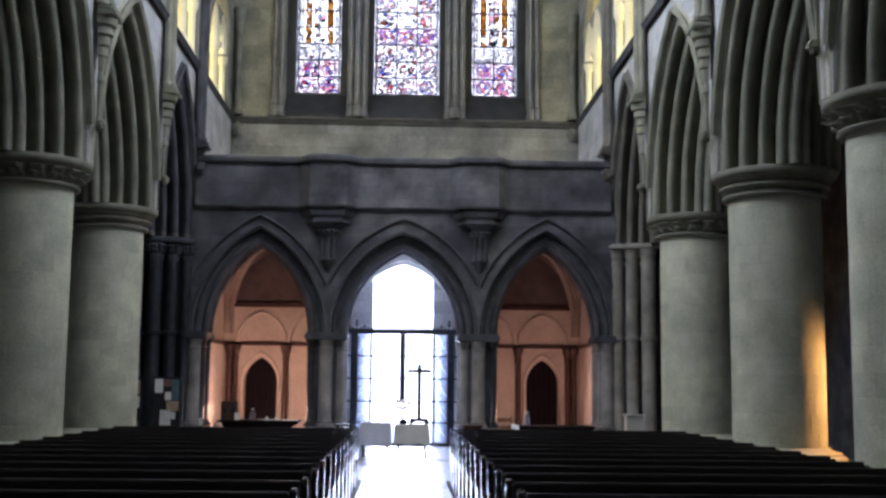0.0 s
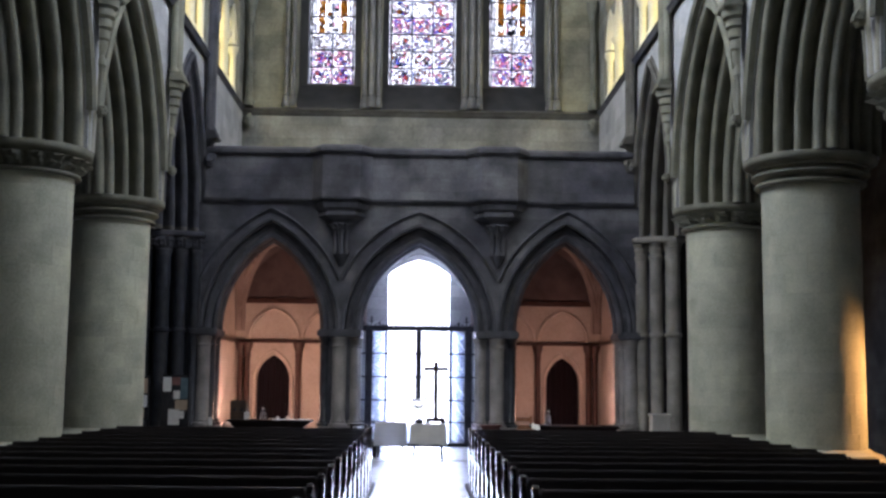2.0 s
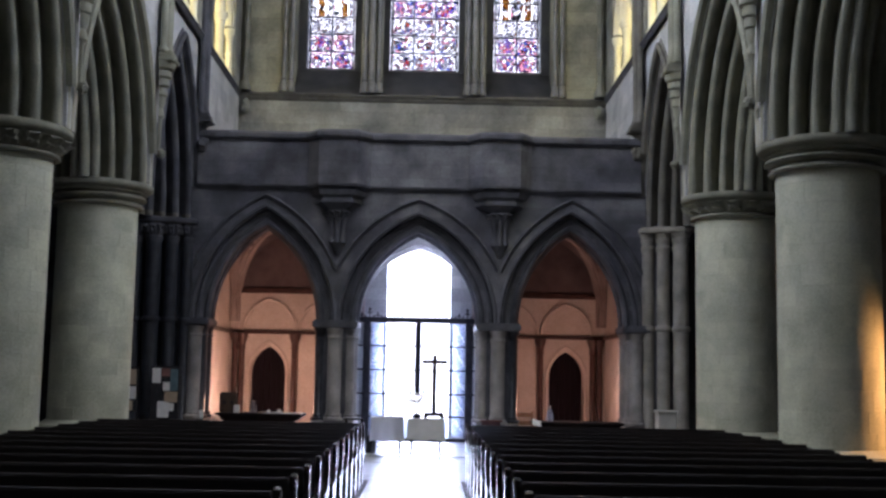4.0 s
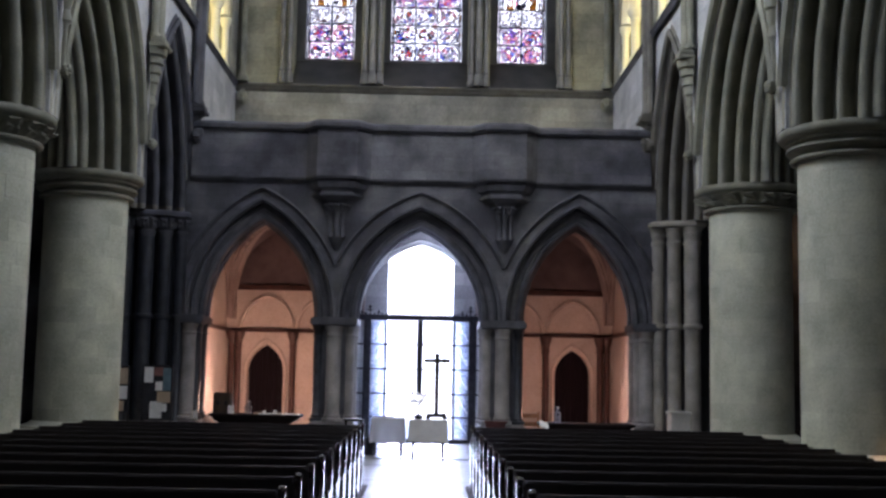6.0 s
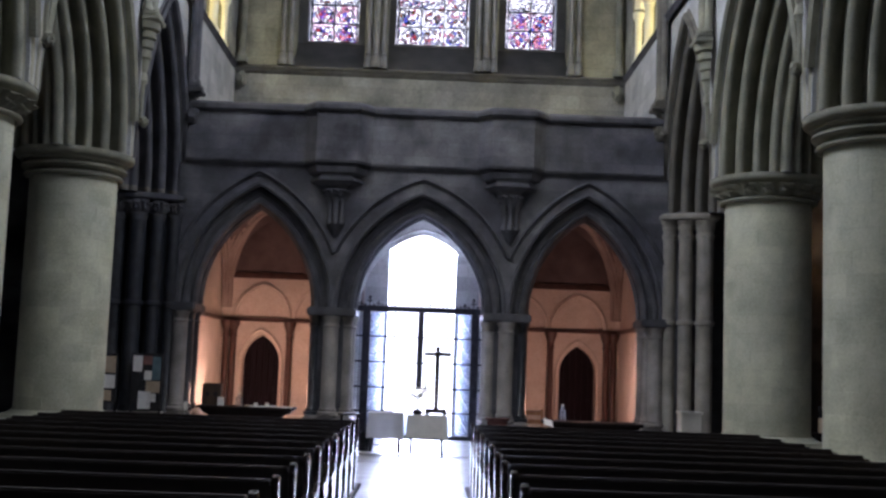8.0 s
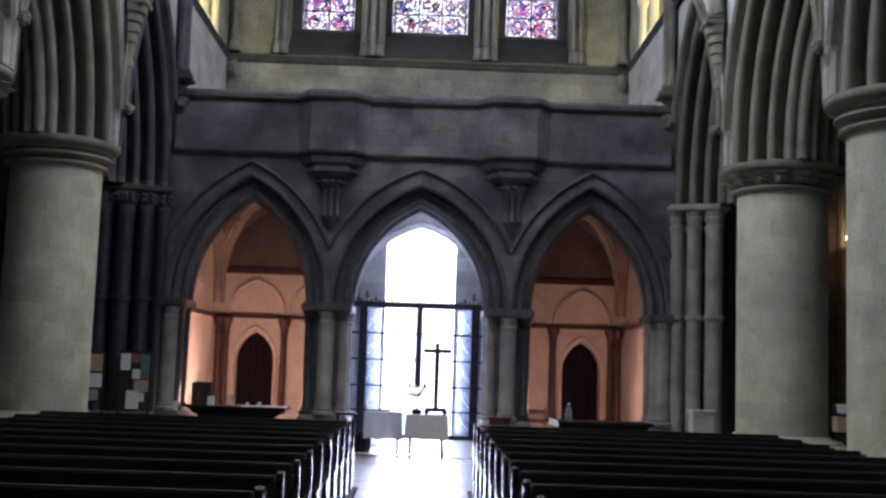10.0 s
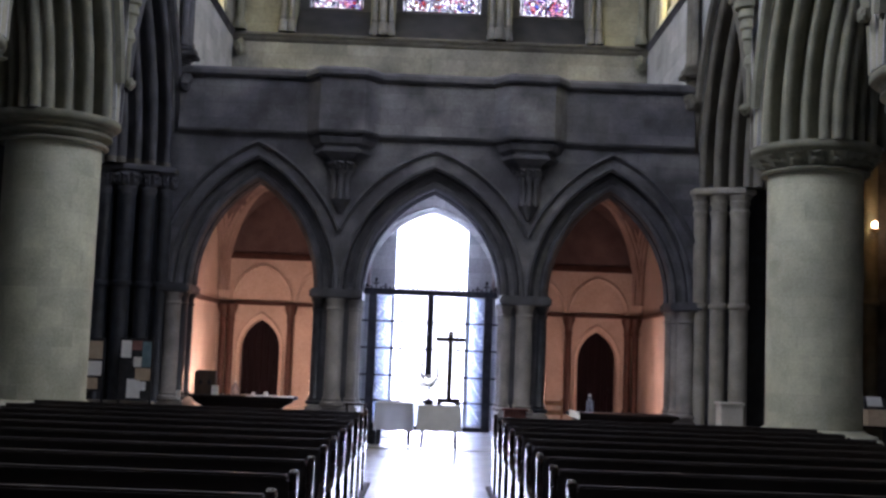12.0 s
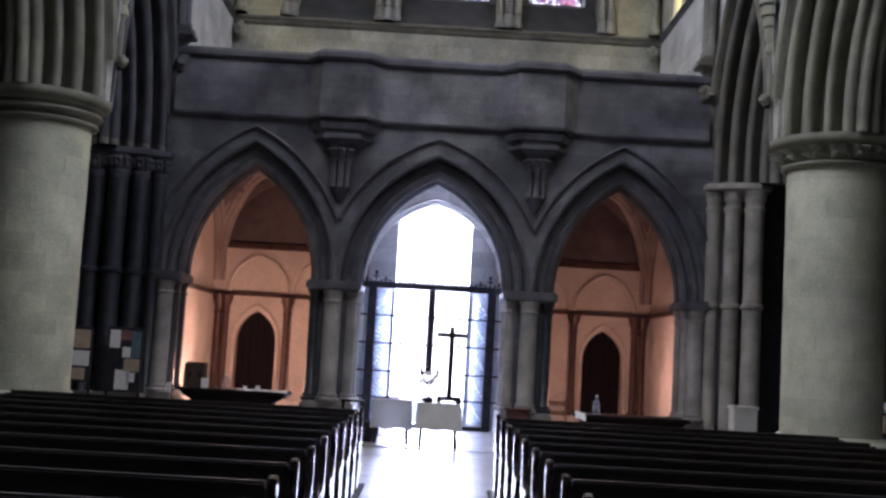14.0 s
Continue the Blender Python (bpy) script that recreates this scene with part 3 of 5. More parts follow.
# arcade walls
SPRING, FACE = 5.10, 4.98
# Darker stones put the shade of the west bay into its arches and shafts.
SHADED_BAY = {-1: SCREEN_TRIM, 1: BAY_STONE}
CORNER_ROLL = [(-0.195, 0.02), (-0.18, 0.0), (-0.13, -0.015), (-0.08, -0.02), (-0.03, 0.0), (0.0, 0.05), (0.03, 0.08)]
ROLLS = [(0.0, 0.08), (0.05, 0.08)] + roll_profile((0.17, 0.11), (0.18, 0.235), 4, 0.086, 0.19)
MID_ROLL = [(0.78 + 0.09 * math.sin(math.pi * i / 8), 0.99 - 0.09 * math.cos(math.pi * i / 8)) for i in range(9)]
ROLLS += MID_ROLL + [(u, 1.98 - d) for u, d in reversed(ROLLS[2:])] + [(0.0, 1.98)]
for s, side in ((-1, "south"), (1, "north")):
    bm = bmesh.new()
    for y0, y1 in BAYS:
        ym, half = (y0 + y1) / 2, (y0 - y1) / 2 - 0.19
        arched_wall(bm, (s * FACE, ym, 0), Y, X * s, (y1 - y0) / 2, (y0 - y1) / 2, SPRING, 9.0, [(0, half, SPRING, SPRING, 3.50)], 1.98)
    structure(part("wall_arcade_" + side, bm, SPANDREL), "pale stone spandrel wall above the arcade", "wall")
    bm = boxed(*sorted((s * NAVE, s * 7.04)), 28.2, 33, 5.6, 9.0)
    structure(part("wall_gallery_" + side, bm, SPANDREL), "pale stone side wall of the west gallery", "wall")
    bm = boxed(*sorted((s * 4.9, s * 7.04)), 28.95, 33, 0, 5.6)
    structure(part("wall_narthex_" + side, bm, PLASTER), "limewashed side wall of the narthex", "wall")
    # triforium storey and clerestory
    tri = [(30.55, 1.45)] + [((a + b) / 2, 1.25) for a, b in BAYS]
    bm = bmesh.new()
    arched_wall(bm, (s * NAVE, 0, 0), Y, X * s, EAST, 33, 9.0, 12.6, [(y, h, 9.18, 10.9, 1.45) for y, h in tri], 0.2)
    arched_wall(bm, (s * NAVE, 0, 0), Y, X * s, EAST, 33, 12.6, TOP, [((a + b) / 2, 0.95, 13.1, 15.1, 1.3) for a, b in BAYS[:5]], 0.55)
    structure(part("wall_triforium_" + side, bm, WEST_STONE), "buff stone upper wall with triforium arches", "wall")
    bm = boxed(*sorted((s * 6.7, s * 7.0)), EAST, 33, 9.0, 12.6)
    box(bm, *sorted((s * (NAVE + 0.21), s * 6.7)), EAST, 33, 9.002, 9.15)
    box(bm, *sorted((s * (NAVE + 0.21), s * 6.7)), EAST, 33, 12.3, 12.59)
    structure(part("wall_passage_" + side, bm, TRIFORIUM), "cream limewashed triforium passage lit by lamps", "wall")


# ---- arcade: piers, arches, shafts ----
def drum_mesh(r, h, name="drum", blocks=9):
    bm = bmesh.new()
    gap = 0.003 / r
    for k in range(blocks if name == "drum" else 1):
        a0, a1 = 2 * math.pi * k / blocks, 2 * math.pi * (k + 1) / blocks
        turns = [(a0, r - 0.004), (a0 + gap, r)] + [(a0 + (a1 - a0) * i / 6, r) for i in range(1, 6)] + [(a1 - gap, r), (a1, r - 0.004)]
        grid_faces(bm, [[((q - dr) * math.cos(a), (q - dr) * math.sin(a), z) for a, q in turns] for dr, z in ((0.004, 0), (0, 0.004), (0, h - 0.004), (0.004, h))])
    if name == "drum":
        bmesh.ops.remove_doubles(bm, verts=bm.verts, dist=1e-5)
    mesh = bpy.data.meshes.new(name)
    bm.to_mesh(mesh)
    bm.free()
    mesh.shade_smooth()
    mesh.set_sharp_from_angle(angle=radians(30))
    mesh.materials.append(PIER_STONE)
    return mesh


DRUM_H = 0.29
DRUM, BLOCK, BLOCKS = drum_mesh(PIER_R, DRUM_H), drum_mesh(PIER_R, DRUM_H, "block"), 9


def pier(x, y, carved):
    top = thing("pier", "round pale limestone pier with a carved leaf capital" if carved else "round pale limestone pier with a moulded ring capital",
                "pier", (x, y, 0), 0, "nave piers")
    bm = bmesh.new()
    lathe(bm, [(1.03, 0), (1.03, 0.42), (1.02, 0.47), (1.02, 0.60), (0.99, 0.635), (0.95, 0.65), (0.935, 0.69), (0.87, 0.705), (0.80, 0.73), (PIER_R + 0.02, 0.78)], segments=48)
    part("base", bm, PIER_STONE, top, smooth=True)
    bm = bmesh.new()
    lathe(bm, [(0.745, 4.660), (0.805, 4.667), (0.825, 4.695), (0.805, 4.723), (0.745, 4.737)] +
          ([(0.745, 4.758), (0.785, 4.863), (0.885, 4.940), (0.895, 4.954)] if carved else
           [(0.745, 4.765), (0.775, 4.786), (0.845, 4.800), (0.875, 4.828), (0.865, 4.856), (0.805, 4.870), (0.815, 4.898), (0.875, 4.919), (0.885, 4.954)]), segments=48)
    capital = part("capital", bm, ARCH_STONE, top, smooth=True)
    if carved:
        bm = bmesh.new()
        frieze(bm, [(0.745, 4.744, 0.0), (0.75, 4.765, 0.5), (0.755, 4.807, 1.0), (0.77, 4.849, 0.7), (0.79, 4.884, 1.1), (0.845, 4.919, 1.2), (0.845, 4.940, 0.4), (0.845, 4.954, 0.0)], 17, 0.12)
        part("leaf_frieze", bm, ARCH_STONE, capital, "carved stone leaves", smooth=True)
    bm = bmesh.new()
    lathe(bm, [(0.845, 4.954), (0.915, 4.966), (0.965, 4.992), (0.985, 5.02), (0.985, 5.075), (0.97, 5.099), (0.0, 5.101)], segments=48)
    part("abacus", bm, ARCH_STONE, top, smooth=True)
    k = 0
    while 0.42 + (k + 1) * DRUM_H <= 4.68:
        for i in range(BLOCKS if y > 13 else 1):
            d = new("block", BLOCK) if y > 13 else new("drum", DRUM)
            d.parent, d.location = top, (0, 0, 0.42 + k * DRUM_H)
            d.rotation_euler = (0, 0, 0.35 * (k % 2) + 0.11 * (k % 3) + 2 * math.pi * i / BLOCKS)
        k += 1
    bm = bmesh.new()
    lathe(bm, [(PIER_R, 0.42 + k * DRUM_H), (PIER_R, 4.68)], segments=48)
    part("drum", bm, PIER_STONE, top, smooth=True)
    return top


def corbel_shaft(s, y, low, high, stone, boss=1.0):
    """Three vault shafts on a tapered corbel against the wall at the side s."""
    top = thing("vault_shaft", "cluster of three stone wall shafts on a tapered corbel", "wall shaft", (s * NAVE, y, 0), 0 if s < 0 else 180, "vault shafts")
    bm = bmesh.new()
    heights = [0, 0.36, 0.40, 0.46, 0.49, 0.55, 0.62, 0.64, 0.72, 0.74, 0.82, 0.84, 0.91, 0.93, 1.0]
    widths = [0.04, 0.055, 0.10, 0.085, 0.065, 0.10, 0.105, 0.135, 0.125, 0.165, 0.15, 0.20, 0.18, 0.245, 0.26]
    lathe(bm, [(w, low + 0.12 + (high - low - 0.12) * h) for h, w in zip(heights, widths)], segments=12, a0=-90, a1=90)
    part("corbel", bm, stone, top, smooth=True)
    bm = bmesh.new()
    lump(bm, (0.05 + 0.02 * boss, 0, low + 0.10), (0.075 * boss, 0.09 * boss, 0.09 * boss), y)
    part("boss", bm, stone, top, "small carved boss", smooth=True)
    bm = bmesh.new()
    box(bm, -0.02, 0.29, -0.27, 0.27, high, high + 0.09, 0.02)
    box(bm, -0.02, 0.25, -0.23, 0.23, high + 0.09, high + 0.20, 0.03)
    part("shaft_base", bm, stone, top)
    for dy, dx, r in ((-0.145, 0.05, 0.068), (0, 0.11, 0.085), (0.145, 0.05, 0.068)):
        bm = bmesh.new()
        lathe(bm, [(r + 0.03, high + 0.20), (r + 0.03, high + 0.25), (r, high + 0.30), (r, 13.3)], (dx, dy, 0), segments=14)
        part("shaft", bm, stone, top, smooth=True)
    return top


for s in (-1, 1):
    for k, y in enumerate(PIER_Y):
        pier(s * PIER_X, y, (k % 2 == 0) == (s > 0))
        corbel_shaft(s, y, 5.62, 7.45, ARCH_STONE)
    corbel_shaft(s, 27.90, 6.56, 7.12, SHADED_BAY[s], 1.9)
    for k, (y0, y1) in enumerate(BAYS):
        ym, half = (y0 + y1) / 2, (y0 - y1) / 2 - 0.19
        top = thing("arcade_arch", "pointed arcade arch with deep stone roll mouldings", "arch", (s * FACE, ym, SPRING), 0, "arcade arches")
        bm = bmesh.new()
        arch_sweep(bm, (0, 0, 0), Y, X * s, half, 3.50, ROLLS, 18)
        part("moulding", bm, ARCH_STONE if k else SHADED_BAY[s], top, smooth=True)
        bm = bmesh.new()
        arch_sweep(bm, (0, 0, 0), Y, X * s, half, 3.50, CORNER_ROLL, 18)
        part("corner_roll", bm, CORNER_STONE if k else SHADED_BAY[s], top, "paler stone corner roll", smooth=True)
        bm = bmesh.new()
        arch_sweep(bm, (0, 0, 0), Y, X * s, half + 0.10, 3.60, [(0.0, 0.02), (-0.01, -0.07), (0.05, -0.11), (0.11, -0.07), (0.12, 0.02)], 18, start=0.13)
        part("hood", bm, ARCH_STONE if k else SHADED_BAY[s], top, "slim stone hood mould", smooth=True)

# triforium openings: twin lancets on a round column
for s in (-1, 1):
    for y in [30.55] + [(a + b) / 2 for a, b in BAYS[:4]]:
        top = thing("triforium_arch", "twin triforium lancets with a pale round column", "arch", (s * (NAVE + 0.13), y, 9.18), 0, "triforium arches")
        bm = bmesh.new()
        lathe(bm, [(0.17, 0), (0.17, 0.08), (0.13, 0.14), (0.105, 0.20), (0.105, 1.02), (0.13, 1.06), (0.12, 1.12), (0.19, 1.24), (0.19, 1.32), (0, 1.32)], segments=16)
        part("column", bm, TRIFORIUM, top, smooth=True)
        for m_ in (-0.6, 0.6):
            bm = bmesh.new()
            arch_sweep(bm, (0, m_, 1.32), Y, X, 0.6, 0.95, [(0, -0.10), (0.05, -0.14), (0.10, -0.08), (0.13, 0.0), (0.10, 0.08), (0, 0.12)], 10)
            part("lancet", bm, TRIFORIUM, top, smooth=True)
            bm = bmesh.new()
            lathe(bm, [(0.12, 0), (0.12, 0.08), (0.085, 0.16), (0.085, 1.05), (0.14, 1.2), (0.15, 1.3)], (0, 2 * m_ * (1.13 if y > 30 else 0.96), 0), segments=12)
            part("jamb_shaft", bm, TRIFORIUM, top, smooth=True)
        bm = bmesh.new()
        arched_wall(bm, (-0.06, 0, 0), Y, X, -1.24, 1.24, 1.32, 2.4, [(-0.6, 0.56, 1.32, 1.32, 0.9), (0.6, 0.56, 1.32, 1.32, 0.9)], 0.12)
        part("tympanum", bm, WEST_STONE, top)

# responds at the screen: clustered shafts, dark on one side, grey on the other
for s in (-1, 1):
    stone = MARBLE if s < 0 else RESPOND_STONE
    top = thing("respond", "cluster of dark polished marble shafts" if s < 0 else "cluster of grey stone shafts with ringed capitals", "wall shaft", (0, 0, 0))
    bm = boxed(*sorted((s * 5.02, s * (5.86 if s > 0 else 6.95))), 27.95, 28.96, 0, 5.11)
    part("core", bm, SCREEN_STONE if s > 0 else MARBLE, top)
    if s < 0:
        part("plinth", boxed(-6.95, -5.0, 27.44, 27.945, 0, 0.64, bevel=0.03), RESPOND_STONE, top, "grey stone plinth under the shafts")
    if s > 0:
        part("return", boxed(5.86, 6.95, 28.3, 28.96, 0, 5.11), MARBLE, top, "black stone return behind the shafts")
    for x, y, r in ((5.06, 27.98, 0.13), (5.36, 27.80, 0.14), (5.72, 27.68, 0.17), (6.12, 27.72, 0.15), (6.48, 27.86, 0.15), (6.8, 27.98, 0.14))[:3 if s > 0 else 6]:
        bm = bmesh.new()
        lathe(bm, [(r + 0.09, 0), (r + 0.09, 0.3), (r + 0.05, 0.36), (r + 0.06, 0.42), (r, 0.5), (r, 2.72), (r + 0.035, 2.75), (r + 0.035, 2.81), (r, 2.84), (r, 4.46)], (s * x, y, 0), segments=16)
        part("shaft", bm, stone, top, smooth=True)
        bm = bmesh.new()
        lathe(bm, [(r, 4.44), (r + 0.025, 4.53), (r + 0.028, 4.56), (r, 4.585), (r + 0.003, 4.66), (r + 0.028, 4.70), (r + 0.032, 4.73), (r + 0.012, 4.755), (r + 0.04, 4.80), (r + 0.05, 4.83), (r + 0.05, 4.86)], (s * x, y, 0), segments=16)
        if s < 0:
            frieze(bm, [(r + 0.01, 4.60, 0), (r + 0.02, 4.66, 1), (r + 0.03, 4.72, 0.7), (r + 0.04, 4.78, 1.2), (r + 0.05, 4.83, 0)], 8, 0.06, (s * x, y, 0))
        part("capital", bm, SCREEN_TRIM if s < 0 else RESPOND_STONE, top, smooth=True)
    bm = bmesh.new()
    path_sweep(bm, [(4.86, 28.15), (4.90, 27.80), (5.30, 27.58), (5.75, 27.46), (5.96, 27.55), (6.02, 28.2)] if s > 0 else
               [(-7.0, 28.0), (-6.7, 27.72), (-6.25, 27.52), (-5.75, 27.46), (-5.30, 27.58), (-4.90, 27.80), (-4.86, 28.15)],
               [(-0.5, 4.86), (-0.02, 4.86), (0.03, 4.89), (0.03, 4.96), (-0.02, 5.0), (-1.2, 5.005)])
    part("abacus", bm, SCREEN_TRIM if s < 0 else RESPOND_STONE, top)
    bm = bmesh.new()
    grid_faces(bm, [[(s * (FACE + d), 28.11 - u, z) for u, d in ROLLS] for z in (4.99, 5.11)])
    part("springer", bm, BAY_STONE, top, smooth=True)

# ---- the gallery screen ----
SIDE_X, SIDE_HALF, SIDE_RISE, MID_HALF, MID_RISE, IMPOST, ORDER = 3.37, 1.19, 2.08, 1.35, 2.0, 2.84, 0.34
SCREEN_ARCHES = ((-SIDE_X, SIDE_HALF, SIDE_RISE, 0.62), (0, MID_HALF, MID_RISE, 0.68), (SIDE_X, SIDE_HALF, SIDE_RISE, 0.62))


def wider(half, rise, off):
    """Half width and rise of the arch that runs off outside another, about the same centres."""
    big = (half * half + rise * rise) / (2 * half)
    c, r = big - half, big + off
    return r - c, math.sqrt(r * r - c * c)


# two orders: a wide shallow one in front, the opening itself behind it
for name, y0, deep, off in (("front", 28.0, 0.24, ORDER), ("middle", 28.242, 0.31, 0.0), ("back", 28.555, 0.365, 0.06)):
    bm = bmesh.new()
    arched_wall(bm, (0, y0, 0), X, Y, -5.02, 5.02, IMPOST, 5.72,
                [(x, wider(half, rise, off)[0], IMPOST, IMPOST, wider(half, rise, off)[1]) for x, half, rise, _ in SCREEN_ARCHES], deep)
    structure(part("wall_screen_" + name, bm, SCREEN_STONE), "dark weathered stone gallery screen with three pointed arches", "wall")
for x, half, rise, wide in SCREEN_ARCHES:
    top = thing("screen_arch", "pointed arch mouldings of dark stone", "arch", (x, 28, IMPOST), 0, "screen arches")
    for off, prof, name in ((wide, [(0, 0.01), (-0.01, -0.06), (0.03, -0.085), (0.065, -0.05), (0.08, 0.01)], "hood"),
                            (ORDER + 0.07, [(0, 0.01), (0.005, -0.02), (0.04, -0.03), (0.075, -0.01), (0.085, 0.04), (0.075, 0.10), (0.06, 0.12)], "outer_roll"),
                            (ORDER, [(0.0, 0.235), (0.05, 0.21), (0.11, 0.235)], "hollow_fillet"),
                            (0.14, [(0, 0.245), (0.01, 0.20), (0.06, 0.17), (0.12, 0.19), (0.15, 0.25), (0.16, 0.32), (0.13, 0.36)], "inner_roll"),
                            (0.0, [(0, 0.40), (0.03, 0.37), (0.07, 0.43), (0.07, 0.52), (0.03, 0.57), (0, 0.54)], "soffit_rib")):
        w, h = wider(half, rise, off)
        bm = bmesh.new()
        arch_sweep(bm, (0, 0, 0), X, Y, w, h, prof, 16, start=0.33 if name == "hood" else 0.0)
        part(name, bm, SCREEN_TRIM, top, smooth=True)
# piers of the screen
for x, w in ((-4.82, 0.24), (-1.775, 0.425), (1.775, 0.425), (4.81, 0.24)):
    top = thing("screen_pier", "clustered stone pier of the gallery screen", "pier", (x, 28.45, 0), 0, "screen piers")
    part("core", boxed(-w + 0.03, w - 0.03, -0.38, 0.40, 0, 2.655, bevel=0.03), SCREEN_STONE, top)
    part("base", boxed(-w - 0.06, w + 0.06, -0.58, 0.5, 0, 0.68, bevel=0.04), SCREEN_SHAFT, top)
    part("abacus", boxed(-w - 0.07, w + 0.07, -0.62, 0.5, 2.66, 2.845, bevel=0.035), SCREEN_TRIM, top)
    for dx, dy, r in ((-w + 0.09, -0.33, 0.10), (0, -0.45, 0.155), (w - 0.09, -0.33, 0.10), (-w + 0.06, 0.05, 0.11), (w - 0.06, 0.05, 0.11)):
        bm = bmesh.new()
        lathe(bm, [(r + 0.06, 0.68), (r + 0.06, 0.73), (r + 0.02, 0.76), (r + 0.03, 0.80), (r, 0.84), (r, 2.44), (r + 0.02, 2.455), (r + 0.02, 2.48), (r, 2.50),
                   (r + 0.005, 2.57), (r + 0.035, 2.63), (r + 0.045, 2.67)], (dx, dy, 0), segments=14)
        dusky = dx * x > 0 if abs(x) < 3 else dx > 0 and x < 0
        part("shaft", bm, MARBLE if dusky else SCREEN_SHAFT, top, "black marble shaft" if dusky else "paler brown-grey shaft", smooth=True)

# parapet with two canted bays, its coping and its base moulding
BAY_LINE = [(-NAVE, 27.90), (-2.46, 27.90), (-2.20, 27.54), (-1.36, 27.54), (-1.08, 27.90), (1.08, 27.90), (1.36, 27.54), (2.20, 27.54), (2.46, 27.90), (NAVE, 27.90)]
for name, prof, mat, label in (
        ("wall_parapet", [(-0.35, 6.86), (0.0, 6.86), (0.0, 5.80), (-0.35, 5.80), (-0.35, 6.86)], SCREEN_STONE, "dark stone gallery parapet with canted bays"),
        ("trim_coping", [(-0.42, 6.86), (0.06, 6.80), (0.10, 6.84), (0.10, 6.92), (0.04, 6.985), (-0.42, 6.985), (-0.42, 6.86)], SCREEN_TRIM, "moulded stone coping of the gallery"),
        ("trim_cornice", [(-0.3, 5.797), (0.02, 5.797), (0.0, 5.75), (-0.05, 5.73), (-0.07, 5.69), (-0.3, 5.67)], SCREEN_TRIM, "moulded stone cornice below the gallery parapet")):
    bm = bmesh.new()
    path_sweep(bm, BAY_LINE, prof)
    structure(part(name, bm, mat), label, "parapet")
structure(part("floor_gallery", boxed(-NAVE, NAVE, 28.3, 33, 5.70, 5.9), SCREEN_STONE), "stone gallery floor behind the parapet", "floor")
for s in (-1, 1):
    top = thing("corbel", "stepped stone corbel under a canted gallery bay", "corbel", (s * 1.78, 28.0, 0), 0, "gallery corbels")
    def half_octagon(w, d):
        return [(-w, 0.02), (-w * 0.62, -d), (w * 0.62, -d), (w, 0.02)]
    bm = bmesh.new()
    rows = [[(x, y, z) for x, y in half_octagon(w, d)] for w, d, z in ((0.66, 0.46, 5.67), (0.60, 0.42, 5.56), (0.50, 0.36, 5.52), (0.50, 0.36, 5.47), (0.56, 0.38, 5.45), (0.56, 0.38, 5.40), (0.36, 0.26, 5.31), (0.27, 0.20, 5.22), (0.22, 0.16, 5.05))]
    grid_faces(bm, rows)
    part("bracket", bm, SCREEN_TRIM, top)
    bm = bmesh.new()
    frieze(bm, [(0.20, 5.06, 0), (0.21, 5.10, 1), (0.23, 5.15, 0.7), (0.26, 5.20, 1.2), (0.27, 5.24, 0)], 12, 0.05, (0, -0.02, 0))
    part("leaf_frieze", bm, SCREEN_TRIM, top, smooth=True)
    for dx in (-0.12, 0, 0.12):
        bm = bmesh.new()
        lathe(bm, [(0.09, 5.08), (0.085, 5.02), (0.055, 4.98), (0.055, 4.62), (0.075, 4.58), (0.075, 4.53)], (dx, -0.10 if dx else -0.16, 0), segments=12)
        part("shaft", bm, SCREEN_TRIM, top, smooth=True)
    bm = bmesh.new()
    lathe(bm, [(0.0, 4.26), (0.06, 4.29), (0.09, 4.36), (0.12, 4.42), (0.17, 4.50), (0.19, 4.55)], (0, -0.02, 0), segments=12, a0=180, a1=360)
    part("tip", bm, SCREEN_TRIM, top, smooth=True)

# ---- narthex: vaults, cross walls, blind arcade, doors ----
def groin(x0, x1, y0, y1, spring, crown):
    bm = bmesh.new()
    k = 20
    rows = []
    for i in range(k + 1):
        v = 2 * i / k - 1
        row = []
        for j in range(k + 1):
            u = 2 * j / k - 1
            h = max(arch_z(u, 1, 1.3), arch_z(v, 1, 1.3)) / 1.3
            row.append((x0 + (x1 - x0) * j / k, y0 + (y1 - y0) * i / k, spring + (crown - spring) * h))
        rows.append(row)
    grid_faces(bm, rows)
    return bm


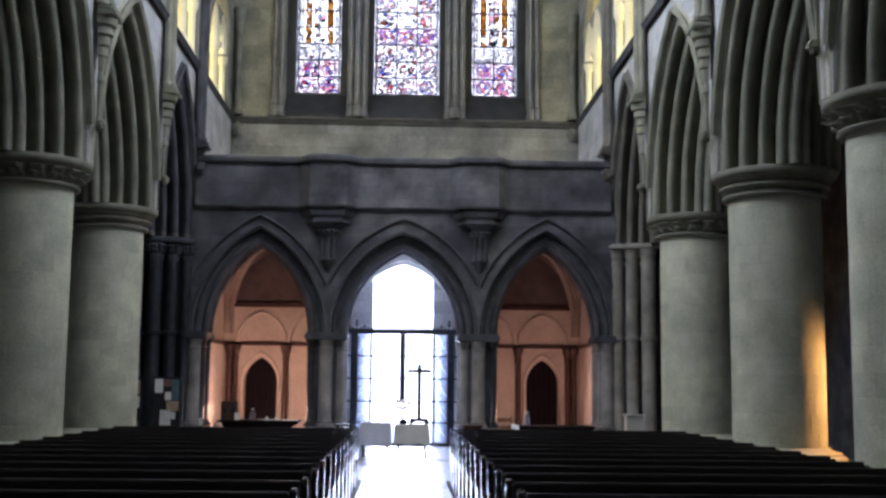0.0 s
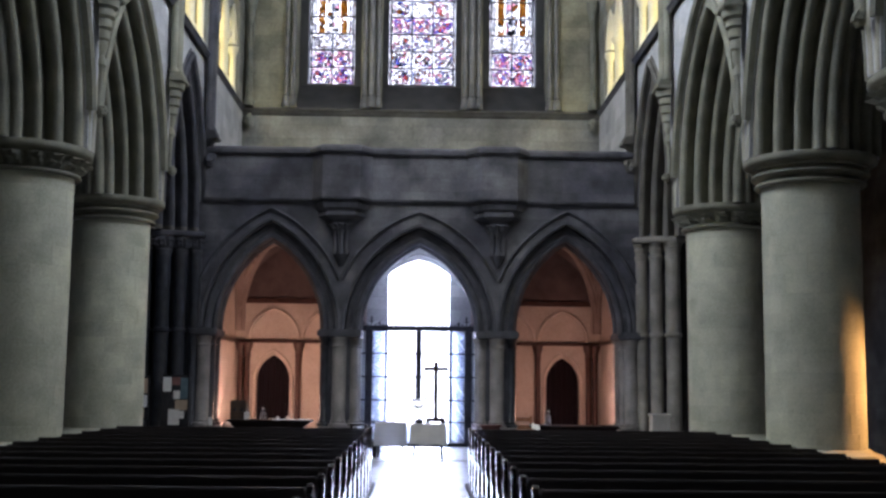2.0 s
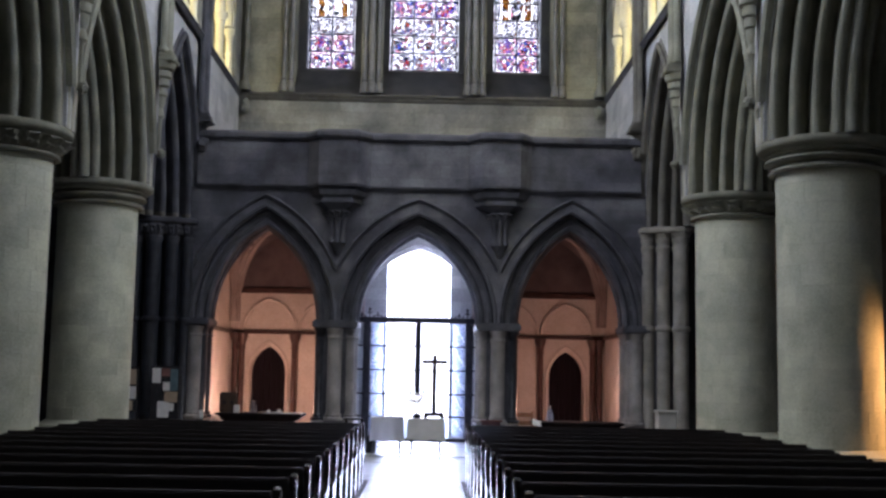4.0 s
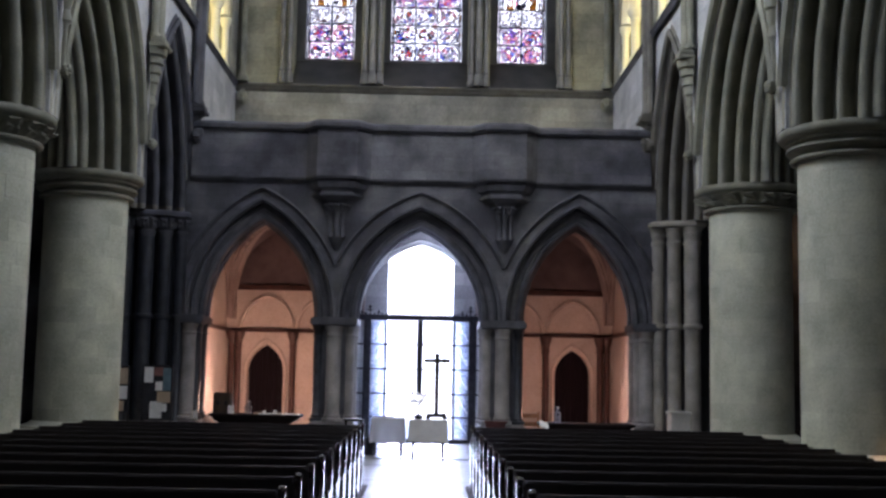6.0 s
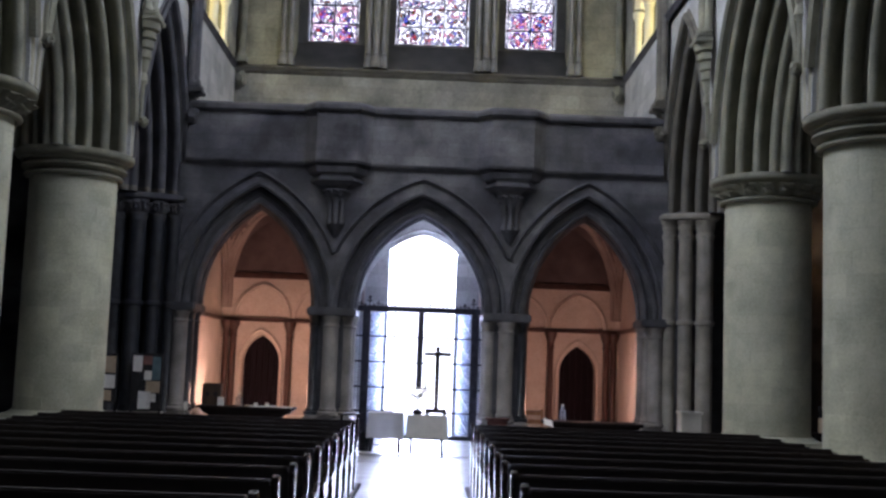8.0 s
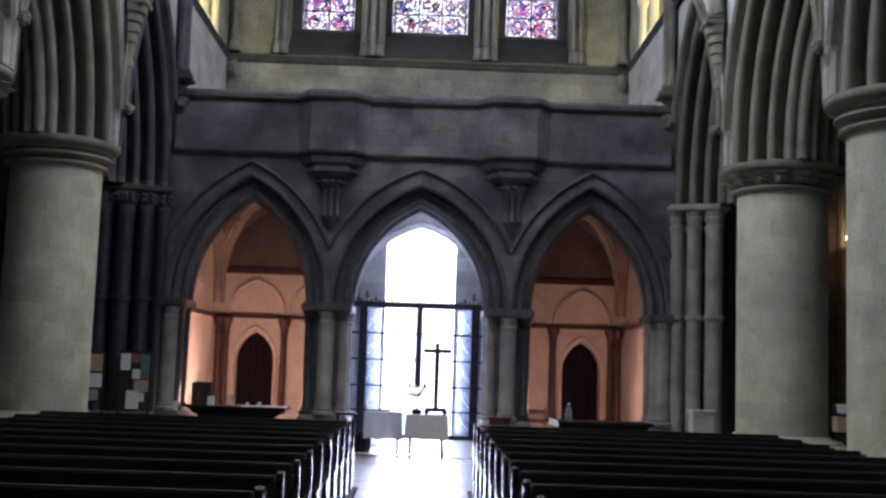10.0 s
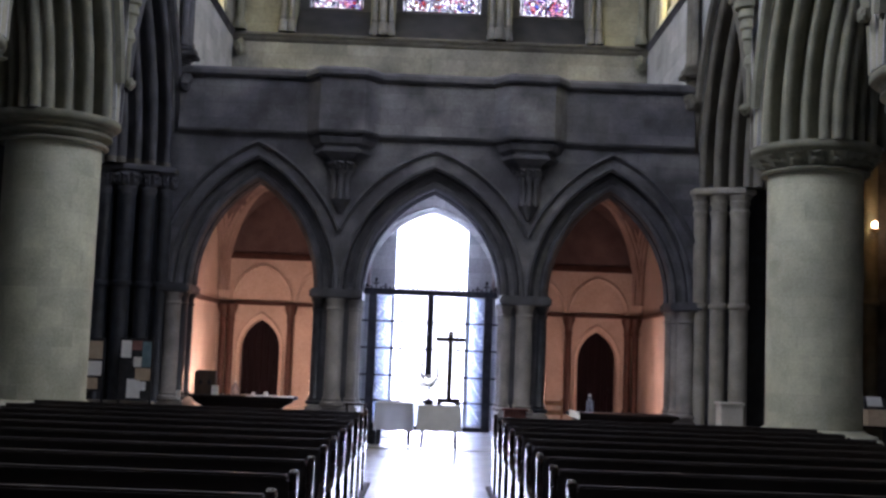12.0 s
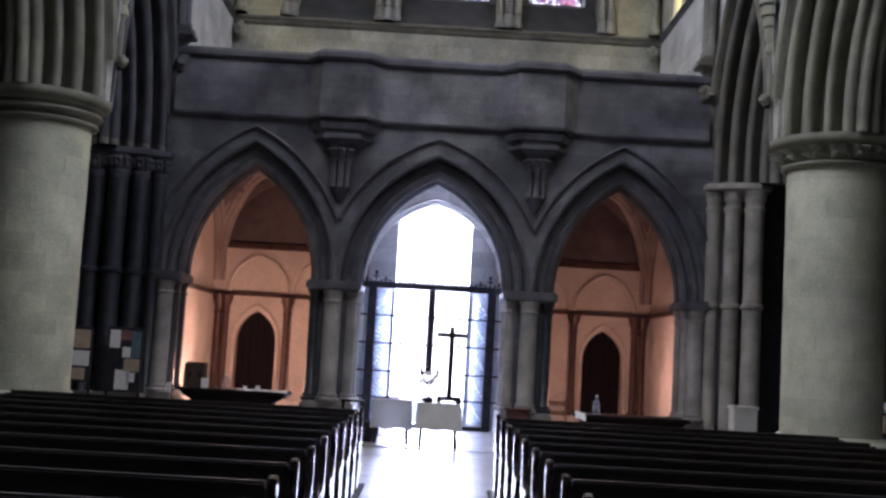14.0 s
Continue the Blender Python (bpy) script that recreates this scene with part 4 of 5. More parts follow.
RIB = [(-0.04, -0.19)]
for at, proud, r in ((-0.15, 0.06, 0.035), (-0.07, 0.11, 0.035), (0.0, 0.16, 0.045), (0.07, 0.11, 0.035), (0.15, 0.06, 0.035)):
    RIB += [(proud - 0.05, at - r)] + [(proud + r * math.sin(math.pi * i / 5), at - r * math.cos(math.pi * i / 5)) for i in range(6)] + [(proud - 0.05, at + r)]
RIB += [(-0.04, 0.19)]
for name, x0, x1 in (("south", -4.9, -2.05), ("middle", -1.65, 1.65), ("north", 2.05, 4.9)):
    structure(part("ceiling_narthex_" + name, groin(x0, x1, 28.9, 33, 3.0, 5.62 if name == "middle" else 5.3), SPANDREL if name == "middle" else NARTHEX_VAULT, smooth=True), "stone groin vault of the narthex, side bays darkened in colour", "ceiling")
    xm, hw = (x0 + x1) / 2, (x1 - x0) / 2
    top = thing("vault_ribs", "moulded stone ribs of the narthex vault", "vault rib", (xm, 30.95, 3.0), 0, "narthex vault ribs")
    for a in (1, -1):
        d = Vector((hw, 2.05 * a, 0))
        bm = bmesh.new()
        arch_sweep(bm, (0, 0, 0), d.normalized(), Vector((-d.y, d.x, 0)).normalized(), d.length, 2.60 if name == "middle" else 2.29, RIB, 14)
        part("rib", bm, NARTHEX_RIB, top, smooth=True)
    for place, along, deep, half in (((-hw + 0.06, 0, 0), Y, X, 2.05), ((hw - 0.06, 0, 0), Y, X, 2.05), ((0, -1.97, 0), X, Y, hw)):
        bm = bmesh.new()
        arch_sweep(bm, place, along, deep, half, 2.60 if name == "middle" else 2.29, RIB, 14)
        part("wall_rib", bm, NARTHEX_RIB, top, smooth=True)
for s in (-1, 1):
    bm = bmesh.new()
    box(bm, *sorted((s * 1.78, s * 2.05)), 28.93, 33, 0, 5.66)
    structure(part("wall_cross", bm, PLASTER), "limewashed cross wall of the narthex", "wall")
    structure(part("wall_lobby", boxed(*sorted((s * 1.66, s * 1.778)), 28.93, 33, 0, 5.66), SPANDREL), "pale stone side wall of the west lobby", "wall")
    xd = SMALL_DOORS[0] if s < 0 else SMALL_DOORS[1]
    for z0, tall in ((2.68, 0.09), (3.74, 0.14)):
        bm = bmesh.new()
        box(bm, *sorted((s * 2.06, s * 4.89)), 32.90, 33.0, z0, z0 + tall, 0.02)
        structure(part("trim_narthex", bm, BROWN_MARBLE), "dark stone string course on the narthex wall", "string course")
    # A dark sheet over the upper wall, where the lamplight fades.
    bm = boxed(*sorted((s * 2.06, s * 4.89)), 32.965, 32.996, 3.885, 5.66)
    structure(part("wall_lunette", bm, NARTHEX_VAULT), "upper narthex wall with its dimness put into the colour", "wall")
    bm = boxed(*sorted((s * 4.80, s * 4.9)), 28.95, 32.9, 2.68, 2.77, bevel=0.02)
    structure(part("trim_narthex", bm, BROWN_MARBLE), "dark stone string course on the narthex wall", "string course")
    top = thing("blind_arcade", "blind arches with slim dark marble colonettes", "arcade", (xd, 33, 0), 0, "blind arcades")
    for dx, half in ((0, 0.72), (-1.44, 0.72), (1.44, 0.72)):
        if abs(xd + dx) + 0.8 < 5.2 and abs(xd + dx) > 2.0:
            bm = bmesh.new()
            arch_sweep(bm, (dx, 0, 2.77), X, Y, half, 0.88, [(0, 0.0), (0.0, -0.05), (0.05, -0.08), (0.10, -0.05), (0.10, 0.0)], 12)
            part("blind_arch", bm, PLASTER, top, smooth=True)
    bm = bmesh.new()
    arch_sweep(bm, (0, 0, 1.68), X, Y, 0.56, 0.86, [(0, 0.0), (0, -0.06), (0.05, -0.08), (0.11, -0.03), (0.11, 0.05)], 12, leg=1.66)
    part("door_surround", bm, PLASTER, top, smooth=True)
    for dx in (0.68, -0.68, s * 0.86):
        bm = bmesh.new()
        lathe(bm, [(0.11, 0.45), (0.11, 0.55), (0.075, 0.62), (0.075, 2.28), (0.10, 2.31), (0.08, 2.36), (0.085, 2.44), (0.14, 2.60), (0.15, 2.68)], (dx, -0.10, 0), segments=14)
        part("colonette", bm, BROWN_MARBLE, top, "slim dark marble colonette", smooth=True)
    bm = boxed(*sorted((s * 2.06 - xd, s * 3.35 - xd)), -0.42, -0.001, 0, 0.45, bevel=0.02)
    part("bench", bm, PLASTER, top, "stone wall bench")
    # small plank door
    door = thing("door", "closed dark oak plank door with a pointed head", "door", (xd, 33.30, 0), 0, "narthex doors")
    for i in range(6):
        a, b = -0.45 + 0.15 * i + 0.004, -0.45 + 0.15 * (i + 1) - 0.004
        za, zb_ = 1.68 + arch_z(a, 0.47, 0.70), 1.68 + arch_z(b, 0.47, 0.70)
        bm2 = bmesh.new()
        vs = [[bm2.verts.new((x, y, z)) for x, z in ((a, 0.01), (b, 0.01), (b, zb_), (a, za))] for y in (0, 0.06)]
        for face in (vs[0], vs[1], *[(vs[0][k], vs[0][(k + 1) % 4], vs[1][(k + 1) % 4], vs[1][k]) for k in range(4)]):
            bm2.faces.new(face)
        part("plank", bm2, DOOR_WOOD, door)
    part("backing", boxed(-0.47, 0.47, 0.065, 0.10, 0, 2.42), DOOR_WOOD, door)
    bm = bmesh.new()
    lathe(bm, [(0.05, -0.015), (0.05, 0.0)], (0.33, -0.02, 1.05), segments=12, caps=True)
    part("handle", bm, IRON, door)
# bluish stone lining of the outer door and its pointed light
door = thing("window_west", "tall glazed west doorway with a pointed light above", "window", (0, 33.5, 0), kind="structure")
pane = part("pane", boxed(-0.86, 0.86, -0.004, 0.004, 0.01, 5.85), CLEAR_GLASS, door)
pane.visible_shadow = False

# ---- west lancets: stained glass in iron saddle bars ----
def pane_piece(x0, x1, z0, z1, material, parent, y=0.0):
    bm = bmesh.new()
    box(bm, x0 + 0.008, x1 - 0.008, y - 0.004, y + 0.004, z0 + 0.008, z1 - 0.008)
    ob = part("pane", bm, material, parent)
    ob.visible_shadow = False
    return ob


for x, h in LANCETS:
    win = thing("window", "tall lancet of bright stained glass in iron bars", "window", (x, 34.25, 0), 0, "west lancets", "structure")
    cols = 3 if h > 0.8 else 2
    edge = 0.07
    w = (2 * h - 2 * edge) / cols
    z = 10.06
    row = 0
    while z < 15.9:
        rh = 0.5 if row else 0.56
        if h > 0.8:
            mat = (GLASS_MID, GLASS_MID, GLASS_MID, GLASS_LOW)[row % 4]
        else:
            mat = GLASS_LOW if row < 2 else (GLASS_EDGE if row == 2 else GLASS_TOP)
        lim = h if z + rh < 14.6 else max(0.0, h * (1 - ((z + rh - 14.6) / 1.55) ** 1.3))
        for k in range(cols):
            a, b = -h + edge + k * w, -h + edge + (k + 1) * w
            if h < 0.8 and row > 2 and lim == h:
                o = 1 if k else -1
                for p, q, kind in ((0, 0.20, GLASS_TOP), (0.20, 0.43, GLASS_GOLD), (0.43, h - edge, GLASS_EDGE)):
                    pane_piece(*sorted((o * p, o * q)), z, z + rh, kind, win)
            elif min(abs(a), abs(b)) < lim:
                pane_piece(a, b, z, z + rh, mat if not (h > 0.8 and k == 1 and row > 3) else GLASS_TOP, win)
        for a in (-h, h - edge):
            if z + rh < 14.7:
                pane_piece(a, a + edge, z, z + rh, GLASS_EDGE, win)
        part("saddle_bar", boxed(-h, h, -0.03, -0.008, z - 0.019, z + 0.019), IRON, win)
        z += rh
        row += 1
    for k in range(cols + 1):
        a = -h + edge + k * w
        part("mullion_bar", boxed(a - 0.018, a + 0.018, -0.035, -0.008, 10.05, 15.2), IRON, win)

# shafts of the lancet surrounds, standing on the string course
for xc, count in ((-3.62, 2), (-1.38, 3), (1.38, 3), (3.62, 2)):
    top = thing("window_shaft", "cluster of slim stone shafts beside a lancet", "wall shaft", (xc, 33, 9.12), 0, "lancet shafts")
    for k in range(count):
        dx = (k - (count - 1) / 2) * 0.19
        r = 0.085 if count == 3 and k == 1 else 0.06
        bm = bmesh.new()
        lathe(bm, [(r + 0.06, 0), (r + 0.06, 0.12), (r + 0.04, 0.15), (r + 0.045, 0.24), (r + 0.01, 0.30), (r + 0.025, 0.36), (r, 0.40), (r, 5.4), (r + 0.06, 5.55), (r + 0.08, 5.75)], (dx, -0.10 if r < 0.08 else -0.14, 0), segments=14)
        part("shaft", bm, LANCET_STONE, top, smooth=True)
for s in (-1, 1):
    top = thing("corner_shaft", "slim stone corner shaft with a ringed capital", "wall shaft", (s * 4.72, 32.82, 9.12))
    bm = bmesh.new()
    lathe(bm, [(0.16, 0), (0.16, 0.1), (0.11, 0.2), (0.085, 0.26), (0.085, 2.5), (0.12, 2.55), (0.10, 2.62), (0.16, 2.8), (0.18, 2.95), (0.18, 3.05)], segments=14)
    part("shaft", bm, ARCH_STONE, top, smooth=True)
    bm = bmesh.new()
    lump(bm, (0.02 * -s, 0.02, -0.42), (0.13, 0.13, 0.19), s)
    part("boss", bm, ARCH_STONE, top, "carved stone boss", smooth=True)

# ---- glazed iron gates before the west door ----
gate = thing("gate", "black iron gates with crested rail and etched glass panels", "gate", (0.01, 32.6, 0.0))
BARS = (0.63, 1.20, 1.81, 2.42)
for s in (-1, 1):
    part("post", boxed(*sorted((s * 1.225, s * 1.41)), -0.08, 0.08, 0, 3.02, bevel=0.014), IRON, gate)
    part("outer_stile", boxed(*sorted((s * 1.59, s * 1.64)), -0.025, 0.025, 0, 3.02), IRON, gate)
    for z in BARS:
        part("crossbar", boxed(*sorted((s * 0.63, s * 1.60)), -0.02, 0.02, z - 0.022, z + 0.022), IRON, gate)
        part("thin_bar", boxed(*sorted((0.0, s * 0.63)), -0.007, 0.007, z - 0.007, z + 0.007), IRON, gate)
        for x in (0.63, 0.09):
            bm = bmesh.new()
            blob(bm, (s * x, -0.01, z), 0.034, (1, 0.6, 1), 1)
            part("knot", bm, IRON, gate, smooth=True)
    part("stile", boxed(*sorted((s * 0.62, s * 0.642)), -0.014, 0.014, 0.63, 3.02), IRON, gate)
    for z0, z1 in zip((0.10,) + BARS, BARS + (3.02,)):
        glass = part("glass_panel", boxed(*sorted((s * 0.90, s * 1.222)), 0.03, 0.038, z0 + 0.024, z1 - 0.024), ETCHED_GLASS, gate, "etched glass panel")
        glass.visible_shadow = False
        for k in range(7):
            x, z = s * (0.96 + 0.045 * ((k * 5) % 6)), z0 + (z1 - z0) * (0.12 + 0.12 * k)
            slant = 0.10 if k % 3 == 0 else 0.035
            bm = bmesh.new()
            rod(bm, (x - slant * 0.6, 0.024, z + slant * 0.5), (x + slant * 0.6, 0.024, z - slant * 0.5), 0.007 if k % 3 == 0 else 0.013, 5)
            part("etched_mark", bm, CLOTH, glass, "white engraved fleck")
part("meeting_stile", boxed(-0.075, 0.075, -0.035, 0.035, 1.17, 3.02, bevel=0.01), IRON, gate)
rail = part("top_rail", boxed(-1.64, 1.64, -0.08, 0.08, 3.02, 3.16, bevel=0.014), IRON, gate)
part("bottom_rail", boxed(-1.225, 1.225, -0.035, 0.035, 0.0, 0.09), IRON, gate)
for k in range(29):
    x = -1.47 + 0.105 * k
    bm = bmesh.new()
    tall = 0.09 if k % 4 == 0 else 0.03
    if k in (2, 26):
        tall = 0.20
    rod(bm, (x, 0, 3.15), (x, 0, 3.16 + tall), 0.014, 6)
    blob(bm, (x, 0, 3.16 + tall), 0.026 if tall < 0.15 else 0.042, (1, 0.5, 1.2), 1)
    if tall > 0.08:
        for d in (-1, 1):
            blob(bm, (x + d * 0.04, 0, 3.15 + tall * 0.62), 0.026, (1.3, 0.5, 0.8), 1)
    part("finial", bm, IRON, rail, smooth=True)

# ---- pews ----
PEW_PITCH, PEW_LAST, PEW_COUNT = 0.95, 20.62, 14


def pew_end(depth=0.44, h=0.90):
    """Outline of a bench end in its own plane: upright back, scrolled head, swept arm and foot."""
    out = [(0.04, 0), (0.04, h - 0.10), (0.055, h - 0.05), (0.04, h), (0.0, h + 0.025), (-0.045, h + 0.01), (-0.06, h - 0.04), (-0.04, h - 0.09), (-0.055, h - 0.20)]
    out += [(-0.10, h - 0.30), (-0.20, h - 0.36), (-0.33, h - 0.37), (-0.40, h - 0.34), (-0.43, h - 0.38), (-0.41, h - 0.44), (-0.36, h - 0.48), (-0.37, 0.28), (-0.42, 0.14), (-0.43, 0)]
    return out


def pew(x0, x1, y):
    """One bench whose back rail lies at y, between its ends x0 and x1."""
    top = thing("pew", "dark oak church pew with scrolled bench ends", "pew", ((x0 + x1) / 2, y, 0.04), 0, "nave pews")
    w = (x1 - x0) / 2
    part("backrest", boxed(-w + 0.05, w - 0.05, -0.012, 0.018, 0.22, 0.86), PEW_WOOD, top)
    part("seat", boxed(-w + 0.05, w - 0.05, -0.40, -0.014, 0.42, 0.455, bevel=0.008), PEW_WOOD, top)
    bm = boxed(-w + 0.05, w - 0.05, -0.03, 0.035, 0.855, 0.895, bevel=0.014)
    part("top_rail", bm, PEW_WOOD, top, smooth=True)
    part("book_ledge", boxed(-w + 0.05, w - 0.05, 0.018, 0.15, 0.66, 0.68), PEW_WOOD, top)
    part("plinth", boxed(-w + 0.05, w - 0.05, -0.36, -0.33, 0.0, 0.42), PEW_WOOD, top)
    outline = pew_end()
    for s in (-1, 1):
        bm = bmesh.new()
        aisle = s * (x0 + x1) < 0
        rows = [[bm.verts.new((s * (w - d), yy * k, zz if aisle else zz * 0.93)) for yy, zz in outline] for d, k in ((0.045, 1.0), (0.0, 1.0))]
        bm.faces.new(rows[0])
        bm.faces.new(rows[1])
        m = len(outline)
        for i in range(m):
            bm.faces.new((rows[0][i], rows[0][(i + 1) % m], rows[1][(i + 1) % m], rows[1][i]))
        end = part("bench_end", bm, POLISHED_OAK, top)
        if aisle:
            bm = bmesh.new()
            blob(bm, (s * (w - 0.022), 0.0, 0.895), 0.034, (0.9, 1.2, 1.0), 2)
            part("finial", bm, POLISHED_OAK, end, smooth=True)
    return top


south = pew(-4.85, -0.71, PEW_LAST)
north = pew(0.835, 4.88, PEW_LAST)
for k in range(1, PEW_COUNT):
    for first in (south, north):
        place = first.location
        copy_thing(first, pose(place.x, PEW_LAST - PEW_PITCH * k, place.z))
for s in (-1, 1):
    a, b = (-4.91, -0.67) if s < 0 else (0.795, 4.91)
    structure(part("floor_platform", boxed(a, b, PEW_LAST - 13.8, PEW_LAST + 0.5, 0, 0.04, bevel=0.008), TABLE_WOOD), "low wooden pew platform", "floor")

# ---- tables and things before the gates ----
def cloth_mesh(w, d, top_z, drop, seed):
    """A cloth over a table: flat top, hanging sides with soft folds."""
    rnd = random.Random(seed)
    bm = bmesh.new()
    rim = []
    k = 14
    for (ax, ay), (bx, by) in zip([(-w, -d), (w, -d), (w, d), (-w, d)], [(w, -d), (w, d), (-w, d), (-w, -d)]):
        rim += [(ax + (bx - ax) * i / k, ay + (by - ay) * i / k) for i in range(k)]
    rows = [[(x * 0.2, y * 0.2, top_z + 0.006) for x, y in rim], [(x * 0.985, y * 0.97, top_z + 0.006) for x, y in rim], [(x, y, top_z) for x, y in rim]]
    for j in range(1, 5):
        f = j / 4
        row = []
        for i, (x, y) in enumerate(rim):
            wave = 1 + f * (0.035 + 0.03 * math.sin(i * 1.35 + seed) + 0.012 * rnd.random())
            row.append((x * wave, y * (wave + 0.03 * f), top_z - drop * f + 0.015 * f * math.sin(i * 0.8)))
        rows.append(row)
    vs = grid_faces(bm, rows, closed=True)
    bm.faces.new(vs[0])
    return bm


def trestle(x, y, w, d, h, label):
    top = thing("table", label, "table", (x, y, 0.02))
    part("tabletop", boxed(-w, w, -d, d, h - 0.03, h, bevel=0.006), TABLE_WOOD, top)
    for sx in (-1, 1):
        for sy in (-1, 1):
            bm = bmesh.new()
            rod(bm, (sx * (w - 0.06), sy * (d - 0.05), 0), (sx * (w - 0.09), sy * (d - 0.07), h - 0.03), 0.032)
            part("leg", bm, BOARD, top)
    bm = bmesh.new()
    rod(bm, (-(w - 0.07), -(d - 0.06), 0.13), (w - 0.07, -(d - 0.06), 0.13), 0.009)
    part("stretcher", bm, IRON, top)
    return top


trestle(-0.585, 27.85, 0.34, 0.26, 0.75, "small dark side table with thin metal legs")
tagged(part("tablecloth", cloth_mesh(0.345, 0.27, 0.755, 0.50, 3), CLOTH, smooth=True), "white linen cloth hanging over a side table", "tablecloth").location = (-0.585, 27.85, 0.025)
trestle(0.24, 27.45, 0.37, 0.28, 0.74, "small table with thin dark metal legs")
tagged(part("tablecloth", cloth_mesh(0.385, 0.29, 0.745, 0.44, 8), GREY_CLOTH, smooth=True), "grey linen cloth hanging over a table", "tablecloth").location = (0.24, 27.45, 0.025)

cross = thing("standing_cross", "tall slim dark wooden cross on a stepped base", "cross", (0.40, 27.48, 0.776))
part("base", boxed(-0.21, 0.21, -0.10, 0.10, 0.05, 0.125, bevel=0.008), TABLE_WOOD, cross)
for sx in (-1, 1):
    part("foot", boxed(*sorted((sx * 0.13, sx * 0.21)), -0.09, 0.09, 0.0, 0.05), TABLE_WOOD, cross)
bm = boxed(-0.045, 0.045, -0.02, 0.02, 0.11, 1.345, bevel=0.006)
box(bm, -0.27, 0.27, -0.023, 0.023, 1.155, 1.235, 0.006)
part("crucifix", bm, TABLE_WOOD, cross)
# flowers on the table
stand = thing("flower_vase", "white flowers in a small dark vase with thin candle prickets", "flowers", (0.04, 27.42, 0.776))
bm = bmesh.new()
lathe(bm, [(0.0, 0.0), (0.07, 0.0), (0.09, 0.03), (0.085, 0.09), (0.03, 0.11), (0.012, 0.14), (0.012, 0.28), (0.03, 0.31), (0, 0.31)], segments=14)
part("vase", bm, IRON, stand, smooth=True)
rnd = random.Random(4)
for k in range(24):
    a, r = 2.4 * k, 0.24 * math.sqrt((k + 0.5) / 24)
    p = Vector((r * math.cos(a), 0.6 * r * math.sin(a), 0.43 + rnd.uniform(-0.10, 0.08)))
    bm = bmesh.new()
    for j in range(6):
        q = Vector((math.cos(j * 1.05), 0.5 * math.sin(j * 1.7), math.sin(j * 1.05))) * 0.034
        blob(bm, p + q, 0.016, (1, 0.6, 1), 1)
    part("flower", bm, PETALS, stand, smooth=True)
bm = bmesh.new()
for k in range(40):
    a, r = rnd.uniform(0, 6.28), rnd.uniform(0.03, 0.24)
    c = Vector((r * math.cos(a), 0.6 * r * math.sin(a), 0.42 + rnd.uniform(-0.06, 0.08)))
    d = Vector((math.cos(a), math.sin(a), rnd.uniform(-0.5, 0.6))).normalized() * 0.07
    side = d.cross(Vector((0, 0, 1))).normalized() * 0.018
    bm.faces.new([bm.verts.new(p) for p in (c, c + d * 0.5 + side, c + d, c + d * 0.5 - side)])
part("leaves", bm, LEAF, stand)
for s in (-1, 1):
    bm = bmesh.new()
    rod(bm, (0, 0, 0.28), (s * 0.14, 0, 0.50), 0.016, 6)
    rod(bm, (s * 0.14, 0, 0.50), (s * 0.14, 0, 0.77), 0.020, 6)
    lathe(bm, [(0.0, 0.525), (0.045, 0.53), (0.05, 0.545), (0.0, 0.55)], (s * 0.14, 0, 0), segments=10)
    part("pricket", bm, IRON, stand)

bin_ = thing("waste_bin", "small black bin beside the white-clothed table", "bin", (-1.02, 27.75, 0.02))
bm = bmesh.new()
lathe(bm, [(0.0, 0.0), (0.12, 0.0), (0.12, 0.03), (0.14, 0.34), (0.15, 0.36), (0.13, 0.36), (0.12, 0.05), (0, 0.04)], segments=16)
part("bin_body", bm, IRON, bin_, smooth=True)
shelf = thing("ledge_table", "small dark ledge table against the screen pier", "table", (-1.28, 27.5, 0))
part("tabletop", boxed(-0.20, 0.20, -0.14, 0.14, 0.72, 0.75, bevel=0.006), TABLE_WOOD, shelf)
for sx in (-1, 1):
    part("leg", boxed(*sorted((sx * 0.14, sx * 0.18)), -0.10, -0.06, 0, 0.72), TABLE_WOOD, shelf)
    part("leg", boxed(*sorted((sx * 0.14, sx * 0.18)), 0.06, 0.10, 0, 0.72), TABLE_WOOD, shelf)

# the two long display tables before the side arches
def display_table(x, w, up, label):
    top = thing("display_table", label, "table", (x, 24.3, 0), 0, "display tables")
    part("tabletop", boxed(-w, w, -0.42, 0.42, up - 0.05, up, bevel=0.015), TABLE_WOOD, top)
    bm = bmesh.new()
    rows = [[(sx * (w - t), sy * (0.36 - t * 0.3), z) for sx, sy in ((-1, -1), (1, -1), (1, 1), (-1, 1))] for t, z in ((0.04, up - 0.05), (0.09, up - 0.10), (0.20, up - 0.16), (0.24, up - 0.20))]
    vs = grid_faces(bm, rows, closed=True)
    bm.faces.new(vs[-1])
    part("apron", bm, TABLE_WOOD, top)
    for sx in (-1, 1):
        for sy in (-1, 1):
            bm = bmesh.new()
            lathe(bm, [(0.05, 0), (0.05, 0.08), (0.03, 0.12), (0.045, 0.3), (0.05, 0.46), (0.03, 0.55), (0.045, 0.60), (0.045, up - 0.18)], (sx * (w - 0.32), sy * 0.24, 0), segments=12)
            part("leg", bm, TABLE_WOOD, top, smooth=True)
    return top


display_table(-2.81, 0.79, 0.94, "long dark oak display table with leaflets on it")
display_table(3.02, 0.82, 0.88, "long dark oak display table with a bottle on it")


def sheet(name, x, y, z, w, d, turn, material, label, group=""):
    ob = tagged(part(name, boxed(-w, w, -d, d, 0, 0.012, bevel=0.003), material), label, "paper", group)
    ob.matrix_world = pose(x, y, z, 0, 0, turn)
    return ob


